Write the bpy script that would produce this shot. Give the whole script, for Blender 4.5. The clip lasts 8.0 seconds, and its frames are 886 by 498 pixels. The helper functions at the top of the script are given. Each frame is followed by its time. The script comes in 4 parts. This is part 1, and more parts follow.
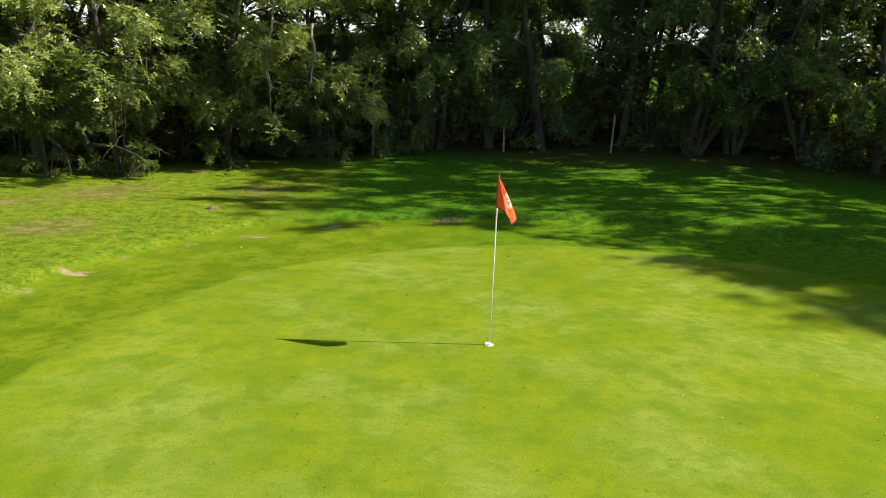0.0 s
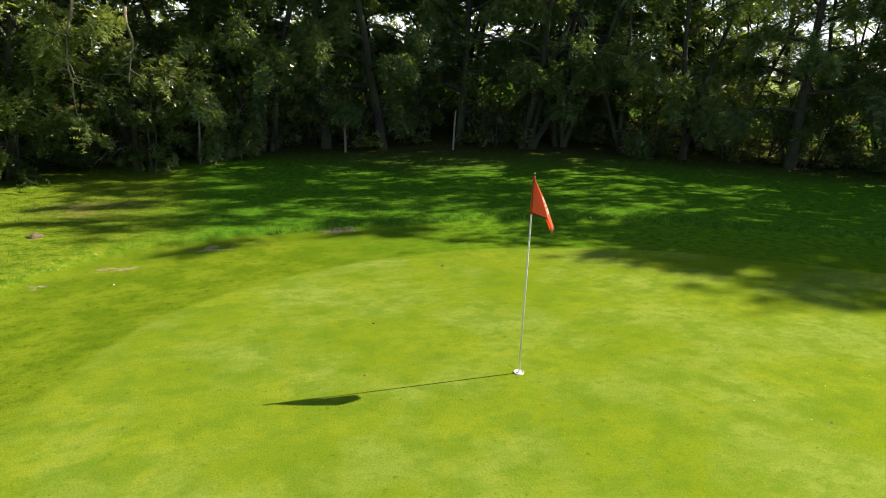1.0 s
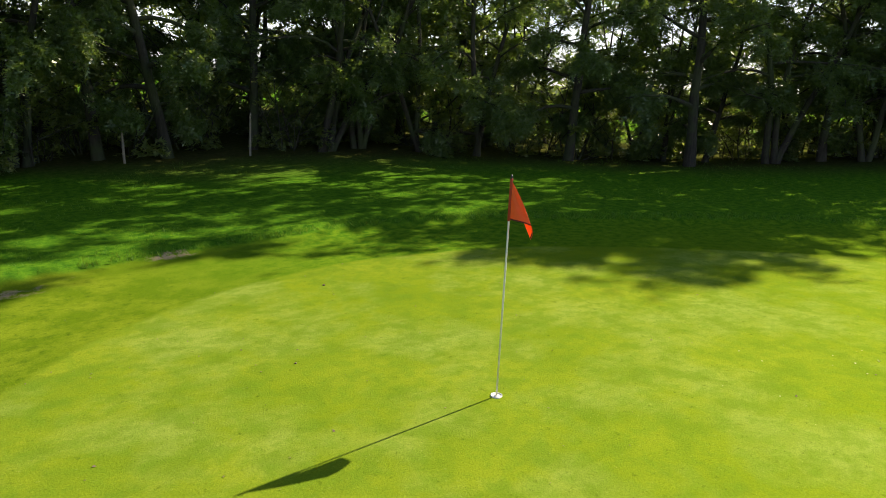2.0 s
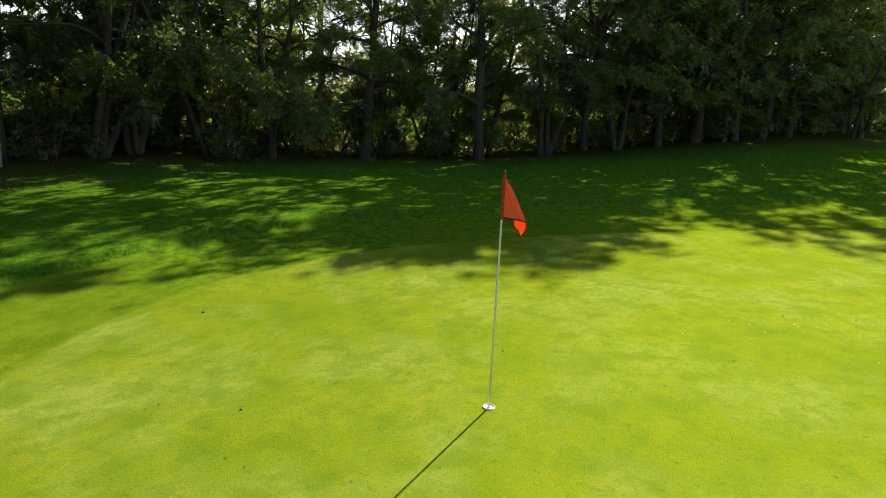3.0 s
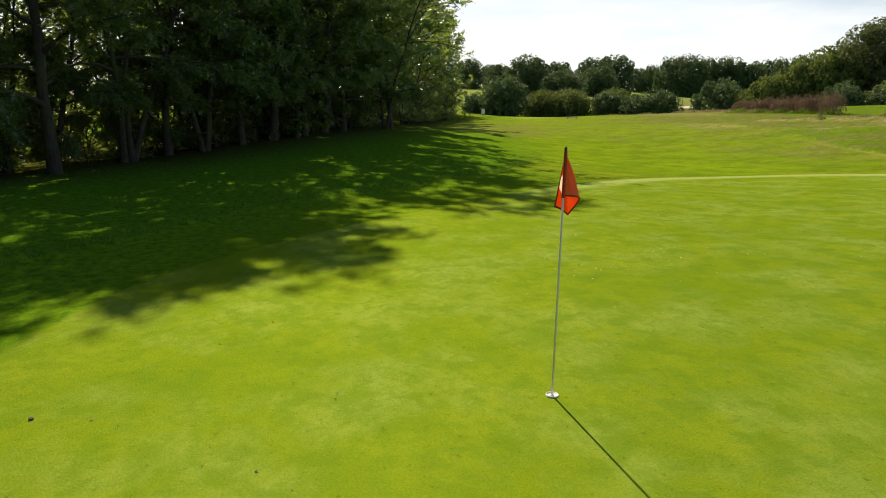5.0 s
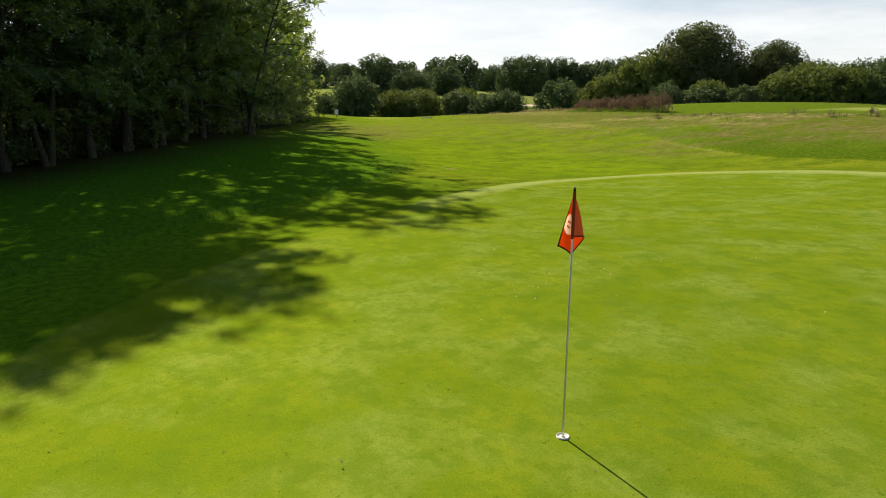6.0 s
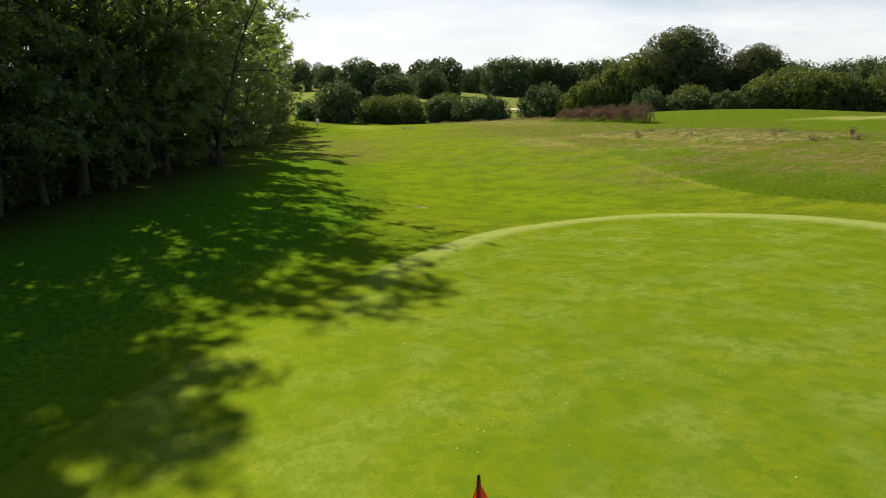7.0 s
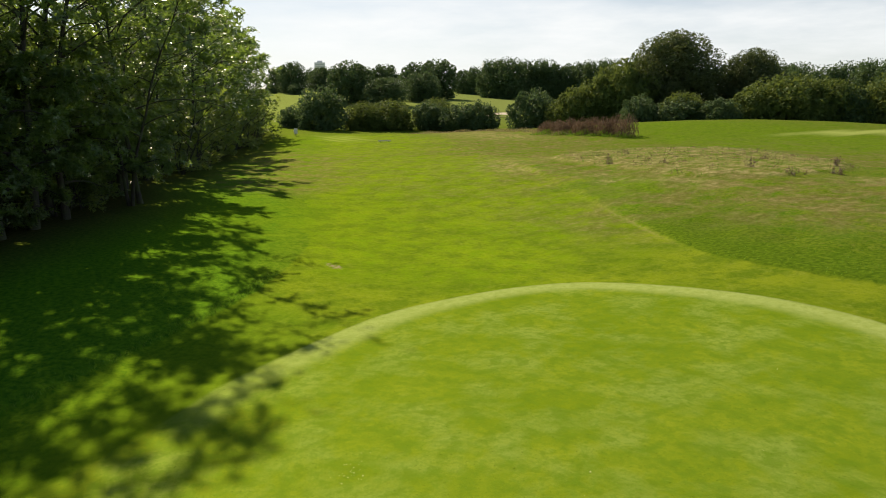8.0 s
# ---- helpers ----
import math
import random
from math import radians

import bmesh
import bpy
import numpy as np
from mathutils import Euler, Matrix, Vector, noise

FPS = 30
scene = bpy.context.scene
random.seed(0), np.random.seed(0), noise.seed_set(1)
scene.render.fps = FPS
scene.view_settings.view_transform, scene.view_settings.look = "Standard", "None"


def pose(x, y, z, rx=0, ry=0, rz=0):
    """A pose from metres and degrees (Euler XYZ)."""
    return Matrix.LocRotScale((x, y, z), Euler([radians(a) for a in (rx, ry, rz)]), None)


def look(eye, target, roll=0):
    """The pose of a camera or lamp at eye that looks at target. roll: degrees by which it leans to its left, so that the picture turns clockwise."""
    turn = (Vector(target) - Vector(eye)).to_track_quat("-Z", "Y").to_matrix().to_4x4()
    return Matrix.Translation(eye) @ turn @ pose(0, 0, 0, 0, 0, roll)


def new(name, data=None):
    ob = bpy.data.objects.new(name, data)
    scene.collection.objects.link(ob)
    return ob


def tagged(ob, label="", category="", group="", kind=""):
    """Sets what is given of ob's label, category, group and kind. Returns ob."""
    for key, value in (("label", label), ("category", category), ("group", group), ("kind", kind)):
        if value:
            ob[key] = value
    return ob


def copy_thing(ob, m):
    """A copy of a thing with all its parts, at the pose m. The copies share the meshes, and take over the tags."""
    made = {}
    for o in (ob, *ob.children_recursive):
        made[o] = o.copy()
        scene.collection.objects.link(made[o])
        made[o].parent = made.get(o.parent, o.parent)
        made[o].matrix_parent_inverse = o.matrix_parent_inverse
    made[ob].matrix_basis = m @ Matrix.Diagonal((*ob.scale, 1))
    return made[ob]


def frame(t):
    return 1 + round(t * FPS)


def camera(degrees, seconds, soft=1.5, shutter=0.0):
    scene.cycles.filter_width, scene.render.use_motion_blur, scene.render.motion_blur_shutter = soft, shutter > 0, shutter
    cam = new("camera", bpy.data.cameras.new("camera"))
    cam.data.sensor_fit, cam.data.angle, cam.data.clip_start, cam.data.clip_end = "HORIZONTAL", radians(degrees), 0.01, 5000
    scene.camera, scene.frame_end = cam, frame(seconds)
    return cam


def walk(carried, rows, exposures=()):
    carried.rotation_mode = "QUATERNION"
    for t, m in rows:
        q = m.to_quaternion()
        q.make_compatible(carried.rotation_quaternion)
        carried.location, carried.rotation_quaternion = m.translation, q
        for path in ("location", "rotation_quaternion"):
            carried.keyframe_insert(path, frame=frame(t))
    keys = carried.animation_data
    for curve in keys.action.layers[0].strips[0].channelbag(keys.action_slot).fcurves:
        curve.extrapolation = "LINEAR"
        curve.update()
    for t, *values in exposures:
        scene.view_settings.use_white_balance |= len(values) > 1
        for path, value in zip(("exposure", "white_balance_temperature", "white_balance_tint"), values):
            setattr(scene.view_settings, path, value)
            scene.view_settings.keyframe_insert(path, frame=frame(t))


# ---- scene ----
cam = camera(67.0, 8.0, 1.0)
PATH = [
    (0, (-0.052, -0.034, 3.109), (0.006, 1.888, 2.559), 2.0),
    (0.5, (-1.384, 0.844, 2.912), (-1.025, 2.736, 2.373), 2.3),
    (1, (-2.408, 1.779, 2.839), (-1.707, 3.577, 2.313), 2.5),
    (1.5, (-3.118, 2.706, 2.759), (-2.092, 4.346, 2.251), 2.6),
    (2.8, (-4.327, 5.142, 2.503), (-2.647, 6.125, 2.042), 2.7),
    (3, (-4.449, 5.575, 2.477), (-2.699, 6.428, 2.021), 2.7),
    (3.5, (-4.643, 6.683, 2.375), (-2.761, 7.198, 1.936), 2.6),
    (4, (-4.679, 7.828, 2.276), (-2.731, 7.985, 1.853), 2.3),
    (4.5, (-4.545, 8.958, 2.196), (-2.598, 8.756, 1.786), 1.8),
    (5, (-4.239, 9.99, 2.111), (-2.349, 9.47, 1.713), 1.2),
    (5.2, (-4.083, 10.356, 2.085), (-2.229, 9.718, 1.691), 1.1),
    (5.75, (-3.635, 11.03, 2.21), (-1.865, 10.164, 1.816), 0.7),
    (6.3, (-3.209, 10.983, 2.866), (-1.496, 10.032, 2.467), 0.4),
    (6.5, (-3.067, 10.787, 3.262), (-1.355, 9.833, 2.862), 0.3),
    (7, (-2.561, 9.724, 4.176), (-0.849, 8.771, 3.774), 0.1),
    (7.5, (-1.751, 7.649, 5.109), (-0.038, 6.698, 4.705), 0.1),
    (8, (-0.699, 4.655, 6.131), (1.017, 3.712, 5.722), 0.0),
]
EXPOSURE = [(0.0, 1.10, 6400, 13), (1.5, 1.07, 6450, 14), (3.5, 0.88, 6600, 15), (5.0, 0.54, 6700, 10), (6.5, 0.47, 6650, 10), (8.0, 0.38, 6650, 10)]
walk(cam, [(t, look(eye, target, roll)) for t, eye, target, roll in PATH], EXPOSURE)

# ---- light ----
SUN_EL, SUN_AZ = 39.3, 91.4
world = bpy.data.worlds.new("sky")
scene.world = world
world.use_nodes = True
wn, wl = world.node_tree.nodes, world.node_tree.links
wn.clear()
sky = wn.new("ShaderNodeTexSky")
sky.sky_type, sky.sun_disc = "NISHITA", False
sky.sun_elevation, sky.sun_rotation = radians(SUN_EL), radians(SUN_AZ)
sky.air_density, sky.dust_density, sky.ozone_density = 1.0, 0.8, 2.4
coord = wn.new("ShaderNodeTexCoord")
stretch = wn.new("ShaderNodeMapping")
stretch.inputs["Scale"].default_value = (1.2, 1.2, 6.0)
cloud = wn.new("ShaderNodeTexNoise")
cloud.inputs["Scale"].default_value, cloud.inputs["Detail"].default_value, cloud.inputs["Roughness"].default_value = 1.6, 7.0, 0.6
cloud_ramp = wn.new("ShaderNodeMapRange")
cloud_ramp.inputs["From Min"].default_value, cloud_ramp.inputs["From Max"].default_value = 0.36, 0.66
cloud_ramp.inputs["To Min"].default_value, cloud_ramp.inputs["To Max"].default_value = 0.28, 0.95
split = wn.new("ShaderNodeSeparateXYZ")
haze = wn.new("ShaderNodeMapRange")
haze.inputs["From Min"].default_value, haze.inputs["From Max"].default_value = 0.12, 0.30
haze.inputs["To Min"].default_value, haze.inputs["To Max"].default_value = 1.0, 0.03
haze_share = wn.new("ShaderNodeMath")
haze_share.operation = "MULTIPLY"
wl.new(coord.outputs["Generated"], split.inputs["Vector"])
wl.new(split.outputs["Z"], haze.inputs["Value"])
wl.new(haze.outputs["Result"], haze_share.inputs[0])
wl.new(cloud_ramp.outputs["Result"], haze_share.inputs[1])
veil = wn.new("ShaderNodeMix")
veil.data_type = "RGBA"
veil.inputs["B"].default_value = (11.2, 11.5, 11.65, 1)
back = wn.new("ShaderNodeBackground")
back.inputs["Strength"].default_value = 0.068
wout = wn.new("ShaderNodeOutputWorld")
wl.new(coord.outputs["Generated"], stretch.inputs["Vector"])
wl.new(stretch.outputs["Vector"], cloud.inputs["Vector"])
wl.new(cloud.outputs["Fac"], cloud_ramp.inputs["Value"])
wl.new(haze_share.outputs["Value"], veil.inputs["Factor"])
wl.new(sky.outputs["Color"], veil.inputs["A"])
wl.new(veil.outputs["Result"], back.inputs["Color"])
wl.new(back.outputs["Background"], wout.inputs["Surface"])

sun = new("sun", bpy.data.lights.new("sun", "SUN"))
sun.data.energy, sun.data.angle, sun.data.color = 5.0, radians(0.55), (1.0, 0.86, 0.63)
SUN_DIR = Vector((math.sin(radians(SUN_AZ)) * math.cos(radians(SUN_EL)), math.cos(radians(SUN_AZ)) * math.cos(radians(SUN_EL)), math.sin(radians(SUN_EL))))
sun.matrix_world = look(SUN_DIR * 60, (0, 0, 0))


# ---- materials ----
class Nodes:
    """A short way to write a material's node tree."""

    def __init__(self, name):
        self.mat = bpy.data.materials.new(name)
        self.mat.use_nodes = True
        self.tree = self.mat.node_tree
        self.tree.nodes.clear()

    def add(self, kind, **inputs):
        node = self.tree.nodes.new(kind)
        for key, value in inputs.items():
            self.set(node, key.replace("_", " "), value)
        return node

    def set(self, node, key, value):
        if isinstance(value, bpy.types.NodeSocket):
            self.tree.links.new(value, node.inputs[key])
        else:
            node.inputs[key].default_value = value

    def position(self):
        return self.add("ShaderNodeNewGeometry").outputs["Position"]

    def noise(self, scale, detail=3.0, rough=0.55, vector=None):
        n = self.add("ShaderNodeTexNoise", Scale=scale, Detail=detail, Roughness=rough)
        self.set(n, "Vector", vector or self.position())
        return n.outputs["Fac"]

    def range(self, value, a, b, c=0.0, d=1.0, smooth=False):
        n = self.add("ShaderNodeMapRange", Value=value)
        n.interpolation_type = "SMOOTHSTEP" if smooth else "LINEAR"
        for key, v in (("From Min", a), ("From Max", b), ("To Min", c), ("To Max", d)):
            self.set(n, key, v)
        return n.outputs["Result"]

    def math(self, op, a, b=0.0):
        n = self.tree.nodes.new("ShaderNodeMath")
        n.operation = op
        self.set(n, 0, a)
        self.set(n, 1, b)
        return n.outputs[0]

    def mix(self, factor, a, b):
        n = self.tree.nodes.new("ShaderNodeMix")
        n.data_type = "RGBA"
        for key, v in (("Factor", factor), ("A", a), ("B", b)):
            v = (*v, 1) if isinstance(v, tuple) and len(v) == 3 else v
            self.set(n, key, v)
        return n.outputs["Result"]

    def bump(self, height, strength, distance):
        n = self.add("ShaderNodeBump", Height=height, Strength=strength, Distance=distance)
        return n.outputs["Normal"]

    def attribute(self, name):
        n = self.tree.nodes.new("ShaderNodeAttribute")
        n.attribute_name = name
        return n.outputs["Fac"]

    def done(self, shader):
        out = self.tree.nodes.new("ShaderNodeOutputMaterial")
        self.tree.links.new(shader, out.inputs["Surface"])
        return self.mat

    def principled(self, **inputs):
        return self.add("ShaderNodeBsdfPrincipled", **inputs).outputs["BSDF"]


def leaf_material(name, dark, light, glow, through_share=0.38, rough=0.5, gloss=0.42):
    n = Nodes(name)
    rnd = n.add("ShaderNodeNewGeometry").outputs["Random Per Island"]
    tree = n.add("ShaderNodeObjectInfo").outputs["Random"]
    col = n.mix(n.range(rnd, 0.0, 1.0, 0.0, 1.0), dark, light)
    patch = n.noise(0.55, 2.0)
    col = n.mix(n.range(patch, 0.4, 0.62, 0.0, 0.5), col, light)
    col = n.mix(n.range(tree, 0.0, 1.0, 0.0, 0.35), col, dark)
    face = n.principled(Base_Color=col, Roughness=rough, Specular_IOR_Level=gloss)
    lit = n.mix(n.range(rnd, 0.0, 1.0, 0.0, 0.7), glow, light)
    trans = n.add("ShaderNodeBsdfTranslucent", Color=lit).outputs[0]
    m = n.add("ShaderNodeMixShader", Fac=through_share)
    n.tree.links.new(face, m.inputs[1])
    n.tree.links.new(trans, m.inputs[2])
    return n.done(m.outputs[0])


def bark_material(name, dark, light):
    n = Nodes(name)
    pos = n.add("ShaderNodeMapping", Vector=n.add("ShaderNodeTexCoord").outputs["Object"])
    pos.inputs["Scale"].default_value = (9.0, 9.0, 1.6)
    ridge = n.noise(1.6, 5.0, 0.65, pos.outputs["Vector"])
    moss = n.noise(1.1, 3.0)
    col = n.mix(n.range(ridge, 0.35, 0.65), dark, light)
    col = n.mix(n.range(moss, 0.42, 0.6, 0.0, 0.75), col, (0.045, 0.065, 0.020))
    return n.done(n.principled(Base_Color=col, Roughness=0.9, Normal=n.bump(ridge, 0.8, 0.03)))


def plain_material(name, colour, rough=0.6, grain=0.12, scale=30.0, through_light=None, share=0.4, metal=0.0):
    """A painted, plastic or woven surface with a little grain and dirt."""
    n = Nodes(name)
    obj = n.add("ShaderNodeTexCoord").outputs["Object"]
    fine, broad = n.noise(scale, 4.0, 0.6, obj), n.noise(scale * 0.12, 2.0, 0.5, obj)
    worn = tuple(c * (1 - 2.2 * grain) for c in colour)
    col = n.mix(n.range(fine, 0.35, 0.7, 0.0, 0.6), colour, worn)
    col = n.mix(n.range(broad, 0.5, 0.75, 0.0, 0.5), col, worn)
    shader = n.principled(Base_Color=col, Roughness=rough, Metallic=metal, Normal=n.bump(fine, 0.25, 0.002))
    if through_light:
        m = n.add("ShaderNodeMixShader", Fac=share)
        n.tree.links.new(shader, m.inputs[1])
        n.tree.links.new(n.add("ShaderNodeBsdfTranslucent", Color=(*through_light, 1)).outputs[0], m.inputs[2])
        shader = m.outputs[0]
    return n.done(shader)


def ground_material():
    n = Nodes("mown_grass_ground")
    pos = n.position()
    flat = n.add("ShaderNodeMapping", Vector=pos)
    flat.inputs["Scale"].default_value = (1.0, 1.0, 0.0)
    p = flat.outputs["Vector"]
    broad, mid, fine = n.noise(0.35, 4.0, 0.55, p), n.noise(1.3, 6.0, 0.68, p), n.noise(46.0, 4.0, 0.72, p)
    tuft, grit = n.noise(5.5, 7.0, 0.72, p), n.noise(4.6, 9.0, 0.84, p)
    wobble = n.math("MULTIPLY", n.math("SUBTRACT", n.noise(2.4, 4.0, 0.6, p), 0.5), 0.35)
    green = n.math("ADD", n.attribute("green_edge"), n.math("MULTIPLY", wobble, 0.5))
    stray = n.math("MULTIPLY", n.math("SUBTRACT", n.noise(0.22, 5.0, 0.65, p), 0.5), n.math("MULTIPLY", n.attribute("far_edge"), 26.0))
    rough = n.math("ADD", n.math("ADD", n.attribute("rough_edge"), wobble), stray)
    dry, soil, wood = n.attribute("dry"), n.attribute("soil"), n.attribute("wood_floor")
    # putting surface
    putt = n.mix(n.range(broad, 0.38, 0.62), (0.156, 0.224, 0.010), (0.204, 0.268, 0.018))
    putt = n.mix(n.range(mid, 0.42, 0.64, 0.0, 0.70), putt, (0.116, 0.192, 0.012))
    putt = n.mix(n.range(n.noise(0.62, 5.0, 0.6, p), 0.46, 0.63, 0.0, 0.60), putt, (0.242, 0.322, 0.066))
    putt = n.mix(n.range(n.noise(2.1, 5.0, 0.6, p), 0.50, 0.62, 0.0, 0.62), putt, (0.098, 0.176, 0.012))
    putt = n.mix(n.range(n.noise(5.0, 5.0, 0.7, p), 0.46, 0.60, 0.0, 0.5), putt, (0.112, 0.204, 0.014))
    # fringe and fairway
    fair = n.mix(n.range(mid, 0.42, 0.60), (0.100, 0.172, 0.007), (0.176, 0.246, 0.014))
    fair = n.mix(n.range(tuft, 0.48, 0.64, 0.0, 0.7), fair, (0.070, 0.132, 0.008))
    clumps, streak = n.noise(0.6, 8.0, 0.72, p), n.noise(1.7, 7.0, 0.8, p)
    dots = n.range(n.noise(2.6, 5.0, 0.7, p), 0.60, 0.68)
    far_fair = n.mix(n.range(n.noise(0.16, 5.0, 0.6, p), 0.40, 0.60), (0.112, 0.182, 0.010), (0.206, 0.262, 0.016))
    far_fair = n.mix(n.range(clumps, 0.46, 0.57, 0.0, 0.9), far_fair, (0.094, 0.156, 0.010))
    far_fair = n.mix(n.range(streak, 0.51, 0.64, 0.0, 0.5), far_fair, (0.240, 0.285, 0.035))
    far_fair = n.mix(n.math("MULTIPLY", n.attribute("lush"), n.range(clumps, 0.42, 0.58, 0.75, 0.15)), far_fair, n.mix(n.range(mid, 0.4, 0.6), (0.150, 0.280, 0.006), (0.215, 0.330, 0.008)))
    # beyond 150 m the distance haze is put into the grass colour
    far_fair = n.mix(n.attribute("painted_haze"), far_fair, (0.240, 0.300, 0.095))
    far_fair = n.mix(n.math("MULTIPLY", dots, 0.5), far_fair, (0.040, 0.075, 0.006))
    far_fair = n.mix(n.range(grit, 0.52, 0.62, 0.0, 0.55), far_fair, (0.060, 0.105, 0.008))
    far_fair = n.mix(n.range(grit, 0.46, 0.36, 0.0, 0.45), far_fair, (0.270, 0.300, 0.060))
    fair = n.mix(n.math("MAXIMUM", n.range(green, 1.5, 6.0), n.attribute("collar")), fair, far_fair)
    brown = n.mix(n.range(streak, 0.46, 0.62), (0.140, 0.118, 0.042), (0.290, 0.240, 0.115))
    parched = n.math("MULTIPLY", n.range(dry, 0.0, 0.7), n.math("MULTIPLY", n.range(n.noise(0.5, 9.0, 0.74, p), 0.40, 0.57, 0.0, 0.95), n.range(n.attribute("lush"), 0.3, 1.0, 1.0, 0.4)))
    fair = n.mix(parched, fair, brown)
    # lush grass beside the wood, its green deepened to paint the shade's tint
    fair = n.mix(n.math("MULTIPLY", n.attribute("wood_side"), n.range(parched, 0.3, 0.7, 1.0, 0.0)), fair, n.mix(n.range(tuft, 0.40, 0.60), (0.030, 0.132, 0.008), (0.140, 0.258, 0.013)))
    # rough
    wild = n.mix(n.range(tuft, 0.38, 0.62), (0.020, 0.116, 0.009), (0.108, 0.252, 0.014))
    wild = n.mix(n.range(n.math("ADD", rough, n.math("MULTIPLY", broad, 4.0)), 2.0, 5.0, n.math("MULTIPLY", n.attribute("open_rough"), 0.55), n.attribute("open_rough")), wild, n.mix(n.range(tuft, 0.41, 0.59), (0.052, 0.108, 0.007), (0.170, 0.228, 0.018)))
    weedy = n.math("MULTIPLY", n.attribute("open_rough"), n.range(clumps, 0.47, 0.60, 0.0, 0.8))
    wild = n.mix(weedy, wild, (0.058, 0.145, 0.008))
    wild = n.mix(n.math("MULTIPLY", n.attribute("open_rough"), n.range(n.noise(3.1, 6.0, 0.75, p), 0.53, 0.66, 0.0, 0.8)), wild, (0.250, 0.265, 0.045))
    wild = n.mix(n.math("MULTIPLY", n.attribute("open_rough"), n.math("MULTIPLY", dots, 0.55)), wild, (0.028, 0.070, 0.005))
    wild = n.mix(n.math("MULTIPLY", n.attribute("lush"), n.range(clumps, 0.40, 0.60, 0.9, 0.35)), wild, n.mix(n.range(n.noise(1.9, 6.0, 0.75, p), 0.40, 0.60), (0.070, 0.150, 0.008), (0.170, 0.275, 0.014)))
    wild = n.mix(n.attribute("meadow"), wild, n.mix(n.range(n.noise(3.4, 7.0, 0.74, p), 0.40, 0.60), (0.062, 0.150, 0.006), (0.225, 0.300, 0.020)))
    wild = n.mix(n.math("MULTIPLY", n.attribute("meadow"), n.range(n.noise(9.0, 5.0, 0.7, p), 0.56, 0.66, 0.0, 0.75)), wild, (0.350, 0.395, 0.110))
    # same painted haze on the far rough
    wild = n.mix(n.attribute("painted_haze"), wild, (0.240, 0.300, 0.095))
    wild = n.mix(n.math("MULTIPLY", n.attribute("open_rough"), n.range(grit, 0.52, 0.62, 0.0, 0.6)), wild, (0.034, 0.072, 0.006))
    wild = n.mix(n.math("MULTIPLY", n.attribute("open_rough"), n.range(grit, 0.46, 0.36, 0.0, 0.5)), wild, (0.255, 0.275, 0.060))
    wild = n.mix(parched, wild, brown)
    # shade among the tall grass along the cut, painted as darker green
    foot = n.math("MULTIPLY", n.attribute("knoll_foot_shade"), n.range(rough, 0.5, 6.0, 0.9, 0.0))
    wild = n.mix(foot, wild, n.mix(n.range(tuft, 0.40, 0.62), (0.034, 0.078, 0.007), (0.110, 0.176, 0.012)))
    edge_line = n.math("MULTIPLY", n.attribute("cut_line"), n.range(n.math("ABSOLUTE", n.math("ADD", rough, 0.12)), 0.03, 0.14, 0.5, 0.0))
    straw = n.math("MULTIPLY", n.attribute("straw"), n.range(n.noise(0.9, 7.0, 0.82, p), 0.45, 0.58))
    straw_colour = n.mix(n.range(n.noise(2.2, 6.0, 0.8, p), 0.42, 0.6), (0.200, 0.165, 0.075), (0.500, 0.415, 0.220))
    wild = n.mix(straw, wild, straw_colour)
    fair = n.mix(n.math("MULTIPLY", straw, 0.75), fair, straw_colour)
    collar = n.math("MULTIPLY", n.range(green, -1.25, -0.45, 0.0, 0.9, True), n.range(green, 0.02, 0.14, 1.0, 0.0))
    collar = n.math("MULTIPLY", collar, n.range(n.noise(3.2, 6.0, 0.75, p), 0.34, 0.58, 0.55, 1.0))
    col = n.mix(n.range(green, -0.05, 0.08), putt, fair)
    col = n.mix(n.math("MULTIPLY", collar, n.attribute("collar")), col, (0.350, 0.420, 0.130))
    col = n.mix(n.math("MULTIPLY", edge_line, n.range(tuft, 0.40, 0.55)), col, (0.270, 0.240, 0.110))
    col = n.mix(n.range(rough, -0.06, 0.10), col, wild)
    col = n.mix(n.attribute("other_green"), col, (0.350, 0.410, 0.110))
    earth = n.mix(n.range(tuft, 0.35, 0.65), (0.270, 0.200, 0.130), (0.430, 0.345, 0.240))
    bare = n.math("MULTIPLY", soil, n.range(n.noise(4.0, 6.0, 0.78, p), 0.40, 0.56))
    col = n.mix(n.range(bare, 0.30, 0.62), col, earth)
    # leaf litter; outside the wood its dark colour also paints the trees' shade
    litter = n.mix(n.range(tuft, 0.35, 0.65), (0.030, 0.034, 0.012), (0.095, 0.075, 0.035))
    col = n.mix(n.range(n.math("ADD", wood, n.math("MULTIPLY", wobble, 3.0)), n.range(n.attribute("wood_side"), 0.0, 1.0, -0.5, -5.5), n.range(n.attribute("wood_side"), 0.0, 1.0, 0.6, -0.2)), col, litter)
    col = n.mix(n.range(fine, 0.34, 0.66, 0.0, n.range(green, -0.05, 0.08, 0.6, 1.0)), col, n.mix(0.45, col, (0.015, 0.035, 0.002)))
    specks = n.range(n.noise(11.0, 4.0, 0.75, p), 0.60, 0.70, 0.0, 0.85)
    col = n.mix(specks, col, n.mix(0.6, col, (0.02, 0.045, 0.004)))
    tips = n.range(n.noise(27.0, 3.0, 0.7, p), 0.62, 0.70, 0.0, 0.55)
    col = n.mix(n.math("MULTIPLY", tips, n.range(green, -0.05, 0.08, 0.45, 0.5)), col, n.mix(0.5, col, (0.42, 0.46, 0.16)))
